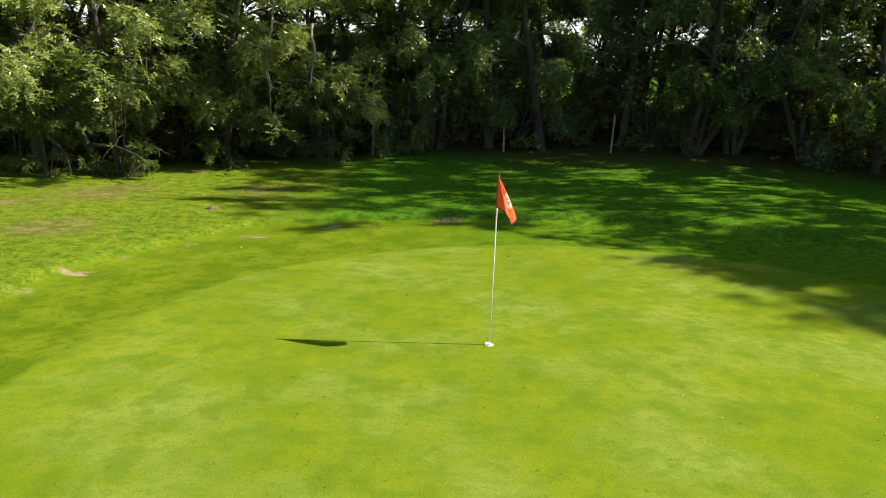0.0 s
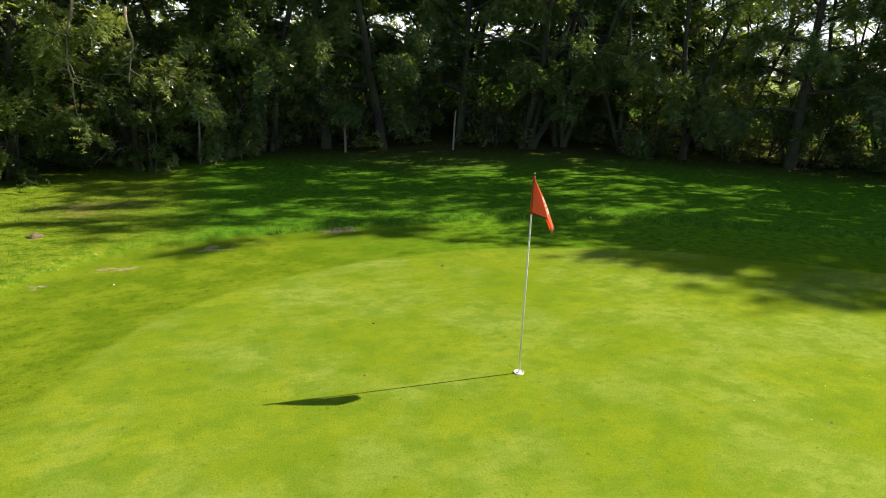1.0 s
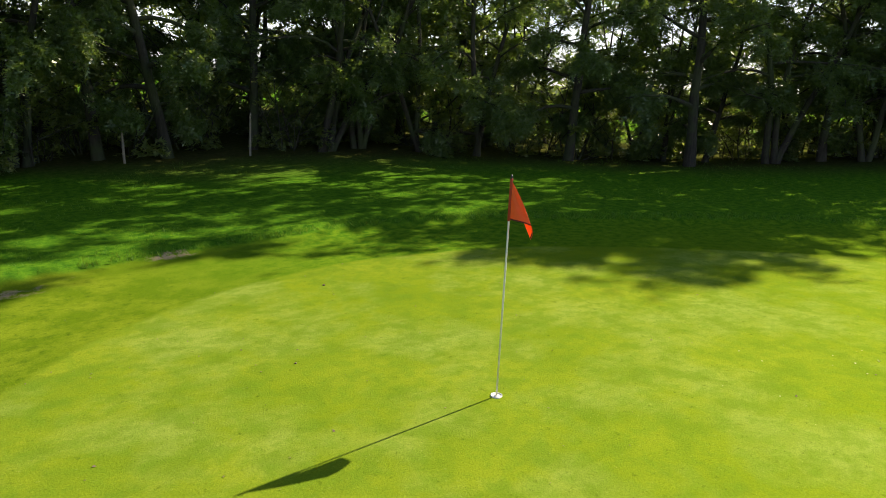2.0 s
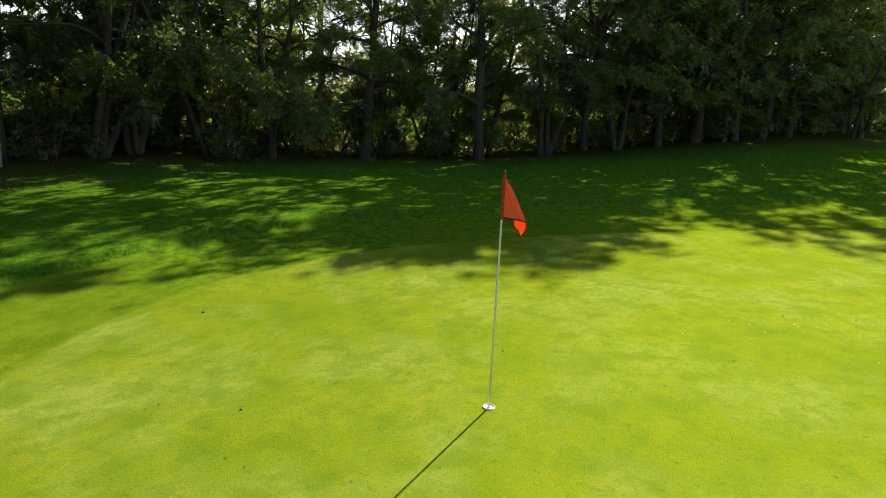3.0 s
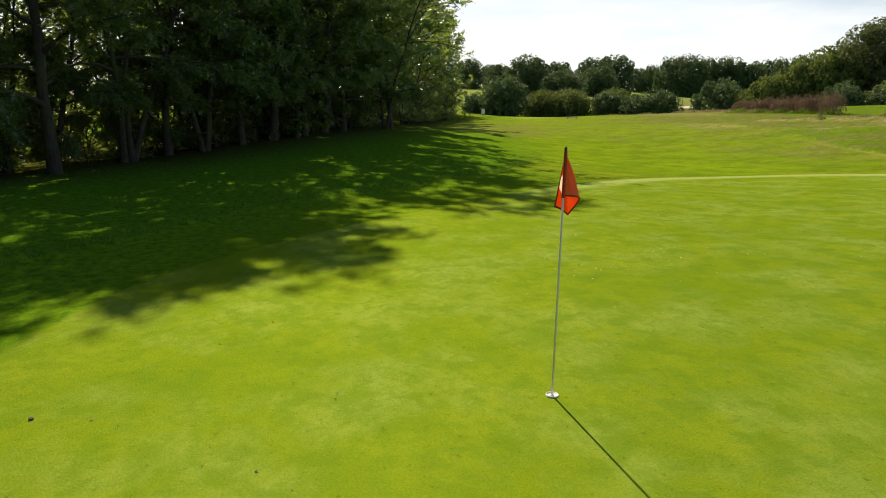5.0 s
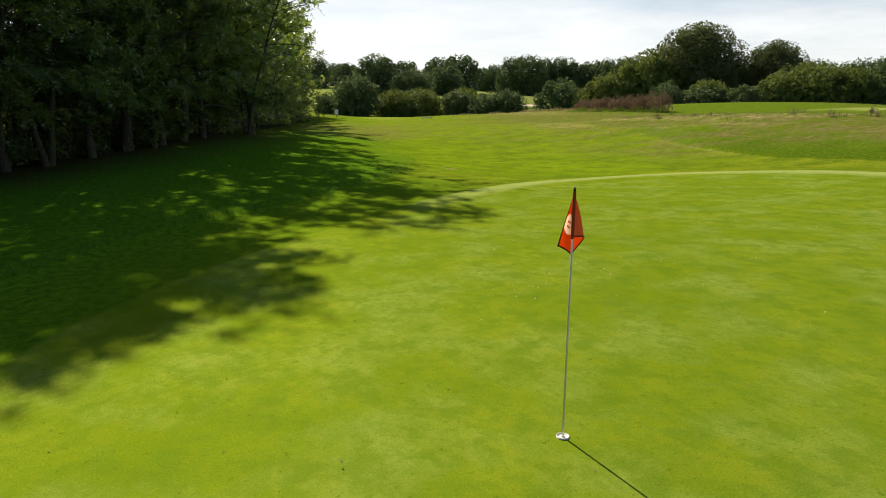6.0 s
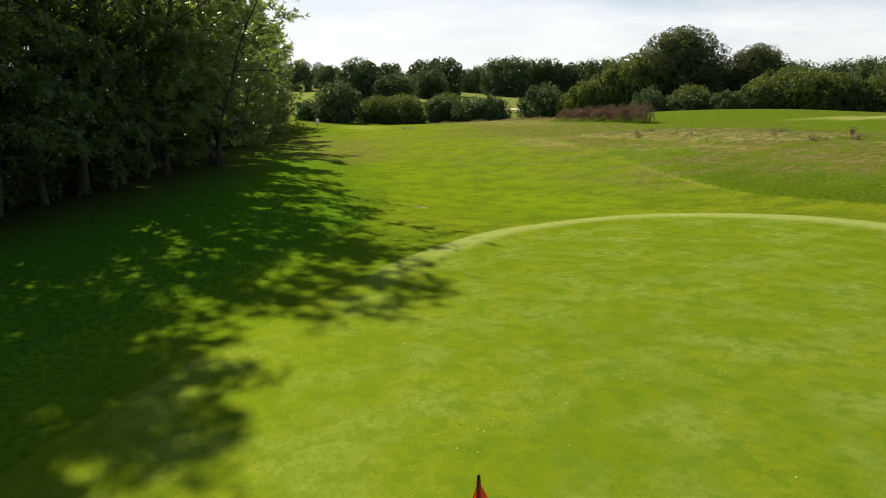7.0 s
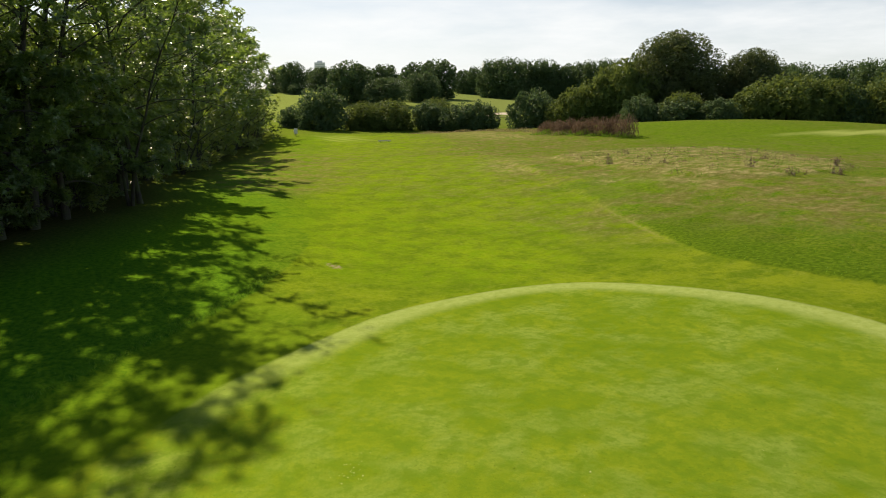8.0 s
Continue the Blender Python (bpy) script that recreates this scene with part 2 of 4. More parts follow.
    lumps = n.math("ADD", n.math("MULTIPLY", tuft, n.range(rough, -0.1, 0.2, 0.12, 1.0)), n.math("MULTIPLY", fine, 0.2))
    nrm = n.bump(lumps, 0.7, 0.045)
    matt = n.add("ShaderNodeBsdfDiffuse", Color=col, Roughness=0.0, Normal=nrm).outputs[0]
    sheen = n.add("ShaderNodeBsdfGlossy", Color=n.mix(0.75, col, (0.45, 0.62, 0.02)), Roughness=0.66, Normal=nrm).outputs[0]
    both = n.add("ShaderNodeMixShader", Fac=0.055)
    n.tree.links.new(matt, both.inputs[1])
    n.tree.links.new(sheen, both.inputs[2])
    shader = both.outputs[0]
    return n.done(shader)


GROUND = ground_material()
LEAF = leaf_material("leaves", (0.036, 0.070, 0.022), (0.140, 0.205, 0.066), (0.34, 0.50, 0.045), 0.37, 0.32, 0.7)
LEAF_PALE = leaf_material("pale_leaves", (0.085, 0.140, 0.036), (0.285, 0.350, 0.115), (0.42, 0.54, 0.06), 0.38, 0.32, 0.7)
# ivy-dark leaves, with the understorey's deep shade put into the colour too
LEAF_SHADED = leaf_material("shaded_understorey_leaves", (0.030, 0.058, 0.018), (0.115, 0.165, 0.050), (0.34, 0.48, 0.05), 0.40, 0.42, 0.55)
LEAF_DARK = leaf_material("shrub_leaves", (0.070, 0.105, 0.038), (0.180, 0.220, 0.075), (0.40, 0.50, 0.05), 0.48)
LEAF_FAR = leaf_material("distant_leaves", (0.044, 0.088, 0.034), (0.108, 0.164, 0.064), (0.18, 0.26, 0.08), 0.22, 0.7, 0.15)
LEAF_OAK = leaf_material("oak_leaves", (0.060, 0.088, 0.034), (0.136, 0.166, 0.066), (0.20, 0.25, 0.06), 0.22, 0.7, 0.15)
LEAF_OLIVE = leaf_material("olive_leaves", (0.062, 0.104, 0.024), (0.148, 0.198, 0.050), (0.24, 0.29, 0.05), 0.25, 0.7, 0.15)
BARK = bark_material("bark", (0.020, 0.017, 0.013), (0.050, 0.044, 0.034))
BARK_PALE = bark_material("dead_wood", (0.26, 0.22, 0.17), (0.46, 0.40, 0.32))
BLADE = leaf_material("grass_blades", (0.054, 0.165, 0.014), (0.136, 0.262, 0.024), (0.26, 0.40, 0.03), 0.4, 0.6, 0.2)
BLADE_DRY = leaf_material("dry_grass_blades", (0.20, 0.16, 0.07), (0.36, 0.30, 0.15), (0.35, 0.30, 0.12), 0.3)
HEATH = leaf_material("brown_weed_stalks", (0.085, 0.058, 0.040), (0.190, 0.130, 0.090), (0.20, 0.13, 0.07), 0.3)
WHITE = plain_material("white_plastic", (0.78, 0.78, 0.75), 0.4, 0.06)
STICK = plain_material("white_fibreglass", (0.74, 0.74, 0.68), 0.35, 0.08, 60.0)
BLACK = plain_material("black_plastic", (0.02, 0.02, 0.022), 0.45, 0.1)
ORANGE = plain_material("orange_flag_cloth", (0.82, 0.18, 0.045), 0.75, 0.06, 200.0, (0.98, 0.19, 0.025), 0.42)
EMBLEM = plain_material("white_flag_print", (0.84, 0.80, 0.76), 0.75, 0.05, 200.0, (0.95, 0.60, 0.46), 0.5)
# orange darkened so that the sleeve's backlit shade is in its colour
SLEEVE = plain_material("orange_sleeve", (0.34, 0.04, 0.015), 0.8, 0.1, 200.0)
HEM = plain_material("dark_flag_hem", (0.10, 0.016, 0.012), 0.8, 0.1, 200.0)
WEATHERED = plain_material("weathered_fence_wood", (0.27, 0.235, 0.19), 0.9, 0.2, 22.0)
PALE_TURF = plain_material("pale_worn_turf", (0.50, 0.54, 0.22), 0.9, 0.1, 60.0)
EARTH = plain_material("dry_earth_clod", (0.17, 0.12, 0.08), 0.95, 0.2, 40.0)
CONCRETE = plain_material("pale_concrete", (0.86, 0.87, 0.88), 0.85, 0.05, 0.3)
GLASS_FAR = plain_material("grey_window_bands", (0.50, 0.53, 0.56), 0.3, 0.1, 0.3)
SAND = plain_material("bunker_sand", (0.62, 0.52, 0.40), 0.95, 0.06, 3.0)


# ---- building blocks ----
def mesh_of(name, verts, faces, materials, indices=None, smooth=False):
    me = bpy.data.meshes.new(name)
    me.from_pydata([tuple(v) for v in verts], [], faces)
    for m in materials:
        me.materials.append(m)
    if indices is not None:
        me.polygons.foreach_set("material_index", indices)
    if smooth:
        me.polygons.foreach_set("use_smooth", [True] * len(me.polygons))
    me.update()
    return me


def quads_mesh(name, corners, material):
    """One mesh of many loose leaves; corners: array (n, 3 or 4, 3)."""
    count, sides = corners.shape[:2]
    me = bpy.data.meshes.new(name)
    me.vertices.add(count * sides)
    me.vertices.foreach_set("co", np.ascontiguousarray(corners, dtype=np.float32).ravel())
    me.loops.add(count * sides)
    me.loops.foreach_set("vertex_index", np.arange(count * sides, dtype=np.int32))
    me.polygons.add(count)
    me.polygons.foreach_set("loop_start", np.arange(0, count * sides, sides, dtype=np.int32))
    me.materials.append(material)
    me.update(calc_edges=True)
    return me


def part(name, bm, material, parent, label=""):
    me = bm
    if isinstance(bm, bmesh.types.BMesh):
        me = bpy.data.meshes.new(name)
        bm.to_mesh(me)
        bm.free()
        me.materials.append(material)
    ob = new(name, me)
    ob.parent = parent
    return tagged(ob, label) if label else ob


def tube(points, radii, sides, verts, faces):
    """Adds a tapered round tube along points to the lists."""
    first = len(verts)
    count = len(points)
    for i, (p, r) in enumerate(zip(points, radii)):
        a, b = points[max(i - 1, 0)], points[min(i + 1, count - 1)]
        d = (b - a).normalized()
        u = d.orthogonal().normalized()
        if abs(d.z) > 0.5:
            u = (Vector((1, 0, 0)) - d * d.x).normalized()
        v = d.cross(u)
        for k in range(sides):
            g = 2 * math.pi * k / sides
            verts.append(p + (u * math.cos(g) + v * math.sin(g)) * r)
    for i in range(count - 1):
        for k in range(sides):
            a, b = first + i * sides + k, first + i * sides + (k + 1) % sides
            faces.append((a, b, b + sides, a + sides))
    faces.append(tuple(first + (count - 1) * sides + k for k in range(sides)))


def limb(rng, start, direction, length, steps, bend, sag):
    """A wandering line of points from start."""
    pts, d, p = [start.copy()], direction.normalized(), start.copy()
    for i in range(steps):
        d = (d + Vector((rng.uniform(-bend, bend), rng.uniform(-bend, bend), rng.uniform(-bend, bend) + sag))).normalized()
        p = p + d * (length / steps)
        pts.append(p.copy())
    return pts


def leaf_cloud(rng, anchors, size, elongate=1.7, flat=0.5, sides=4):
    """Leaves round the anchor points; anchors: array (n, 3), size: array (n,). Gives corners (n, 4, 3)."""
    count = len(anchors)
    nrm = rng.normal(size=(count, 3))
    nrm[:, 2] = np.abs(nrm[:, 2]) + flat
    nrm /= np.linalg.norm(nrm, axis=1)[:, None]
    u = np.cross(nrm, rng.normal(size=(count, 3)))
    u /= np.linalg.norm(u, axis=1)[:, None]
    v = np.cross(nrm, u)
    s = (size * rng.uniform(0.7, 1.3, count))[:, None]
    tip, side = u * s * elongate * 0.5, v * s * 0.5
    droop = np.array((0, 0, -0.18)) * s
    if sides == 3:
        return np.stack([anchors - tip * 0.9 + side * 0.5, anchors - tip * 0.1 - side * 1.1 + nrm * s * 0.1, anchors + tip + droop], axis=1)
    return np.stack([anchors - tip, anchors + side * 0.9 + tip * 0.15 + nrm * s * 0.06, anchors + tip + droop, anchors - side * 0.9 + tip * 0.15 + nrm * s * 0.06], axis=1)


def sprays(g, origins, ways, length, leaf, each):
    """Feathered sprays of leaflets, each an arching stalk with leaflets in two rows. Gives corners (n * each, 3, 3)."""
    count = len(origins)
    a = ways / np.linalg.norm(ways, axis=1)[:, None] + g.normal(size=(count, 3)) * 0.42
    a[:, 2] -= 0.22
    a /= np.linalg.norm(a, axis=1)[:, None]
    s = np.cross(a, np.array((0.0, 0.0, 1.0)) + g.normal(size=(count, 3)) * 0.45)
    s /= np.linalg.norm(s, axis=1)[:, None]
    t = ((np.arange(each) + 0.6) / each)[None, :, None]
    long = (length * g.uniform(0.65, 1.25, count))[:, None, None]
    p = origins[:, None, :] + a[:, None, :] * long * t + np.array((0, 0, -0.22)) * long * t * t
    side = np.where(np.arange(each) % 2 == 0, 1.0, -1.0)[None, :, None]
    way = a[:, None, :] * 0.55 + s[:, None, :] * side * 0.85 + g.normal(size=(count, each, 3)) * 0.26
    way /= np.linalg.norm(way, axis=2)[:, :, None]
    cross = np.cross(way, np.cross(s, a)[:, None, :] + g.normal(size=(count, each, 3)) * 0.45)
    cross /= np.linalg.norm(cross, axis=2)[:, :, None]
    size = leaf * (1 - 0.3 * np.abs(2 * t - 1)) * g.uniform(0.7, 1.3, (count, each, 1))
    return np.stack([p + cross * size * 0.27, p - cross * size * 0.27, p + way * size], axis=2).reshape(-1, 3, 3)


def tree_meshes(seed, height, radius, trunk_r, first, leaves, leaf_size, fine_below=99.0, stems=1, limbs=22, lean=0.1, droop=-0.05, leaf=None, subs=6, twiggy=True, hang=0.0, spray=0.42, each=9, narrow=0.45, airy=0.24, clear=0.15):
    """Trunk mesh and crown mesh of one broad-leaved tree, its foot at the origin. Leaves above fine_below are fewer and larger."""
    r = random.Random(seed)
    g = np.random.default_rng(seed)
    verts, faces, twigs = [], [], []
    for s in range(stems):
        out = Vector((r.uniform(-1, 1), r.uniform(-1, 1), 0)) * (lean + (0.18 if stems > 1 else 0.0))
        top = height * (1.0 if s == 0 else r.uniform(0.7, 0.95))
        spine = limb(r, Vector((r.uniform(-0.25, 0.25), r.uniform(-0.25, 0.25), -0.3)) * (1 if stems > 1 else 0) + Vector((0, 0, -0.3)), Vector((0, 0, 1)) + out, top, 12, 0.11, 0.05)
        base = trunk_r * (1.0 if stems == 1 else 0.72)
        radii = [base * (1.3 if i == 0 else 1.0) * (1 - 0.93 * (i / 12) ** 0.8) + 0.012 for i in range(13)]
        tube(spine, radii, 9 if trunk_r > 0.1 else 5, verts, faces)
        share = limbs // stems
        for k in range(share):
            f = first / height + (1 - first / height) * ((k + r.random() * 0.8) / share) ** 0.9
            f = min(f, 0.97)
            i = min(int(f * 12), 11)
            at = spine[i].lerp(spine[i + 1], f * 12 - i)
            turn = k * 2.4 + r.uniform(-0.5, 0.5)
            width = radius * (narrow + (1 - narrow) * math.sin(math.pi * min(1.0, 0.18 + 0.86 * (1 - f)))) * r.uniform(0.7, 1.12)
            rise = 0.25 + 0.9 * f + r.uniform(-0.15, 0.2)
            way = Vector((math.cos(turn), math.sin(turn), rise))
            line = limb(r, at, way, width * 1.1, 6, 0.18, droop - hang * max(0.0, 1 - 2.2 * f))
            bare = r.random() if f < 0.78 else 1.0
            r0 = max(0.02, radii[i] * 0.5)
            if bare > 0.30 or at.z < fine_below:
                tube(line, [r0 * (1 - 0.85 * j / 6) + 0.006 for j in range(7)], 5 if trunk_r > 0.1 else 3, verts, faces)
            for q in range(subs):
                w = 0.3 + 0.7 * (q + r.random()) / subs
                j = min(int(w * 6), 5)
                p = line[j].lerp(line[j + 1], w * 6 - j)
                sd = Vector((r.uniform(-1, 1), r.uniform(-1, 1), r.uniform(-0.45, 0.6))) + (line[j + 1] - line[j]).normalized() * 0.7
                small = limb(r, p, sd, width * r.uniform(0.22, 0.42), 3, 0.22, droop * 1.5 - hang * max(0.0, 1 - 2.2 * f))
                if twiggy and p.z < fine_below:
                    tube(small, [0.016, 0.011, 0.008, 0.004], 3, verts, faces)
                if bare > (0.30 if p.z > fine_below else 0.04):
                    twigs.append([tuple(c) for c in small])
    twigs = np.array(twigs)
    low = twigs[:, 2, 2] < fine_below
    fine_twigs, high_twigs = twigs[low], twigs[~low]
    corners = []
    for rows, budget, size, long, few in ((fine_twigs, leaves, leaf_size, spray, each), (high_twigs, leaves * airy * len(high_twigs) / max(1, len(fine_twigs)), leaf_size * 1.8, spray * 1.3, max(5, each * 2 // 3))):
        if not len(rows):
            continue
        per = max(1.0, budget / few / len(rows))
        counts = (per * g.choice((0.0, 0.1, 0.7, 1.6, 2.6), len(rows)) * g.uniform(0.8, 1.2, len(rows)) + 0.5).astype(int)
        which = np.repeat(np.arange(len(rows)), counts)
        w = g.uniform(0, 3, len(which))
        i = np.minimum(w.astype(int), 2)
        way = rows[which, i + 1] - rows[which, i]
        base = rows[which, i] + way * (w - i)[:, None] + g.normal(size=(len(which), 3)) * 0.10
        way = way / np.linalg.norm(way, axis=1)[:, None] + g.normal(size=(len(which), 3)) * np.array((0.8, 0.8, 0.35))
        corners.append(sprays(g, base, way, long, size, few))
    corners = np.concatenate(corners)
    corners = corners[corners[:, :, 2].min(axis=1) > clear + 0.5 * np.sin(corners[:, 0, 0] * 2.1) * np.cos(corners[:, 0, 1] * 1.7) * (clear > 0.5)]
    crown = quads_mesh("crown", corners, leaf or LEAF)
    trunk = mesh_of("trunk", verts, faces, [BARK], smooth=True)
    return trunk, crown


def tree(name, meshes, label, group):
    root = new(name)
    root.empty_display_size = 0.3
    part("trunk", meshes[0], None, root)
    part("crown", meshes[1], None, root)
    return tagged(root, label, "shrub" if "shrub" in name else "tree", group)


def turned(x, y, z, spin, size=1.0, tilt=(0, 0), tall=1.0, wide=1.0):
    return pose(x, y, z, tilt[0], tilt[1], 0) @ pose(0, 0, 0, 0, 0, spin) @ Matrix.Diagonal((size * wide, size * wide, size * tall, 1))


# ---- ground ----
HILLS = [(x, y, 12.0) for x in (-10, 5, 20, 35) for y in (-30, -12, 6, 24)]
HILLS += [(x, y, 24.0) for x in (60, 95, 130) for y in (-75, -45, -15)]
HILLS += [(x, y, 70.0) for x in (190, 290, 390) for y in (-220, -90, 40)] + [(50, -68, 13.0)]
RISES = [1.33, -1.62, -0.88, -0.27, -1.73, 1.07, 0.18, -0.59, -0.15, 0.54, -1.09, -0.4, -0.65, 1.11, -1.35, 1.11, -1.79, 3.56, -1.24, 0.17, -0.83, 1.41, -1.22, -2.36, -1.39, 0.87, 1.74, 3.81, -2.14, 3.82, 6.01, 2.72, 12.75, 8.28, 5.99, -0.75]


def smooth_loop(points, each=6):
    """A closed curve through the points."""
    out, count = [], len(points)
    pts = [np.array(p, float) for p in points]
    for i in range(count):
        a, b, c, d = pts[i - 1], pts[i], pts[(i + 1) % count], pts[(i + 2) % count]
        for k in range(each):
            t = k / each
            out.append(0.5 * (2 * b + (c - a) * t + (2 * a - 5 * b + 4 * c - d) * t * t + (3 * b - a - 3 * c + d) * t ** 3))
    return np.array(out)


def edge_distance(x, y, loop):
    """Metres to the closed curve, negative inside."""
    best = np.full(x.shape, 1e9)
    inside = np.zeros(x.shape, bool)
    for (ax, ay), (bx, by) in zip(loop, np.roll(loop, -1, axis=0)):
        ex, ey = bx - ax, by - ay
        t = np.clip(((x - ax) * ex + (y - ay) * ey) / (ex * ex + ey * ey + 1e-12), 0, 1)
        best = np.minimum(best, np.hypot(x - ax - t * ex, y - ay - t * ey))
        if by != ay:
            inside ^= ((ay > y) != (by > y)) & (x < (bx - ax) * (y - ay) / (by - ay) + ax)
    return np.where(inside, -best, best)


GREEN_EDGE = smooth_loop([(-4.3, 6.1), (-4.0, 7.8), (-3.5, 9.3), (-2.7, 10.7), (-1.6, 11.7), (-0.1, 12.4), (1.4, 12.7), (3.2, 12.6), (6.2, 11.3), (9.6, 8.0), (13.1, 3.5), (14.4, 2.0),
                          (16.6, -1.5), (17.7, -3.7), (18.2, -6.1), (18.2, -8.4), (17.5, -10.4), (16.0, -11.8), (13.5, -13.0), (11.0, -13.6), (8.0, -13.5), (3.0, -12.0), (-1.5, -8.0), (-3.8, -2.0), (-4.4, 3.0)])
MOWN_EDGE = smooth_loop([(-6.2, 6.0), (-6.0, 9.0), (-5.7, 10.8), (-4.9, 12.5), (-4.0, 14.1), (-2.5, 14.9), (0.0, 15.2), (4.0, 15.0), (7.1, 13.9), (8.7, 12.6), (10.6, 11.3), (12.7, 9.5), (15.0, 6.5), (18.0, 3.2),
                         (22.0, -0.5), (28.0, -4.0), (35.0, -6.0), (45.0, -8.5), (62.0, -14.0), (100.0, -29.0), (112.0, -35.0), (108.0, -42.0), (80.0, -38.0), (50.0, -29.0), (26.7, -20.5), (21.4, -18.4), (16.7, -16.6), (13.0, -16.4), (9.0, -16.5), (0.0, -14.0), (-5.0, -7.0), (-6.4, 1.0)])
WOOD_EDGE = smooth_loop([(-60, 6), (-30, 14.5), (-20, 18), (-12.6, 20.3), (-10, 21.9), (-6.9, 23.4), (-3.2, 24.9), (1, 25.7), (6, 25.6), (12, 24.3), (16, 22.6), (19, 20.2), (22.8, 16.9), (27, 12.6), (32, 7.9), (39, 2.9), (48, 1.0), (62, -4.2), (90, -14), (125, -25),
                         (132, -12), (95, 2), (66, 9), (52, 13), (44, 16), (36, 22), (28, 30), (20, 36), (8, 39), (-10, 38), (-30, 30), (-60, 22)], 4)
SOIL_SPOTS = [(-2.05, 14.5, 0.55), (-3.6, 13.5, 0.4), (-1.2, 15.0, 0.3), (0.5, 15.2, 0.5), (-4.6, 12.6, 0.3), (-5.3, 11.4, 0.35), (-5.6, 10.4, 0.45), (-6.0, 9.4, 0.4), (-7.5, 21.6, 0.7), (24.6, -4.2, 0.7)]
STRAW_PATCH = smooth_loop([(45.9, -32.2), (40, -30), (34.4, -28.9), (28.9, -28.4), (24.5, -29.6), (22.4, -34.1), (25.2, -40), (31, -46), (38, -50), (45, -50), (49, -44), (49.5, -37)], 4)
DRY_SPOTS = [(72, -20, 7), (58, -14, 5), (49.5, -9.9, 4), (46, -26.5, 5), (54, -31, 5), (66, -44, 7), (67, -31, 4), (80, -42, 7), (38, -25, 4), (30, -26, 4), (28, -20.5, 2.5), (24, -23, 3.5), (18, -26, 3), (40, -20, 2.5), (90, -48, 8), (40, -52, 6), (26, -44, 4), (14, -30, 4), (-8.5, 18, 0.9), (-10.5, 15.2, 0.9), (-7.6, 13.4, 0.6), (-4.6, 18.8, 0.6)]
LUSH_SPOTS = [(36, -14, 6), (30, -11, 5), (45, -18, 5), (53, -23, 5), (88, -29, 9), (75, -27, 6), (104, -34, 8), (24, -10, 4), (60, -24, 5), (48, -62, 8), (56, -66, 9), (40, -60, 7), (64, -60, 7), (30, -24, 3), (33, -8, 5), (95, -31, 9)]
STRAW_SPOTS = [(29, -27, 1.0), (24.9, -27, 1.0), (19, -32.4, 1.4), (45.5, -26.4, 2.2), (42, -25.5, 1.4), (45.7, -32.5, 1.6), (50, -29, 2.0), (34, -26.5, 0.8), (27, -27.4, 0.8), (31.5, -25.2, 0.9), (72, -45.5, 3), (79, -46, 4), (86, -47.5, 4), (95, -50, 4)]


def hills(x, y):
    """The ground's height before mowing steps."""
    x, y = np.asarray(x, float), np.asarray(y, float)
    z = np.full(x.shape, RISES[0])
    for (cx, cy, s), a in zip(HILLS, RISES[1:]):
        z = z + a * np.exp(-((x - cx) ** 2 + (y - cy) ** 2) / (2 * s * s))
    return z


def height_at(x, y):
    return float(hills(x, y))


def spaced(lo, hi, step, reach, grow=1.16):
    """Grid lines: even between lo and hi, then wider and wider to the reach."""
    core = list(np.arange(lo, hi + step / 2, step))
    d, a, left, right = step, core[0], [], []
    while a > -reach:
        d *= grow
        a -= d
        left.append(a)
    d, a = step, core[-1]
    while a < reach:
        d *= grow
        a += d
        right.append(a)
    return np.array(left[::-1] + core + right)


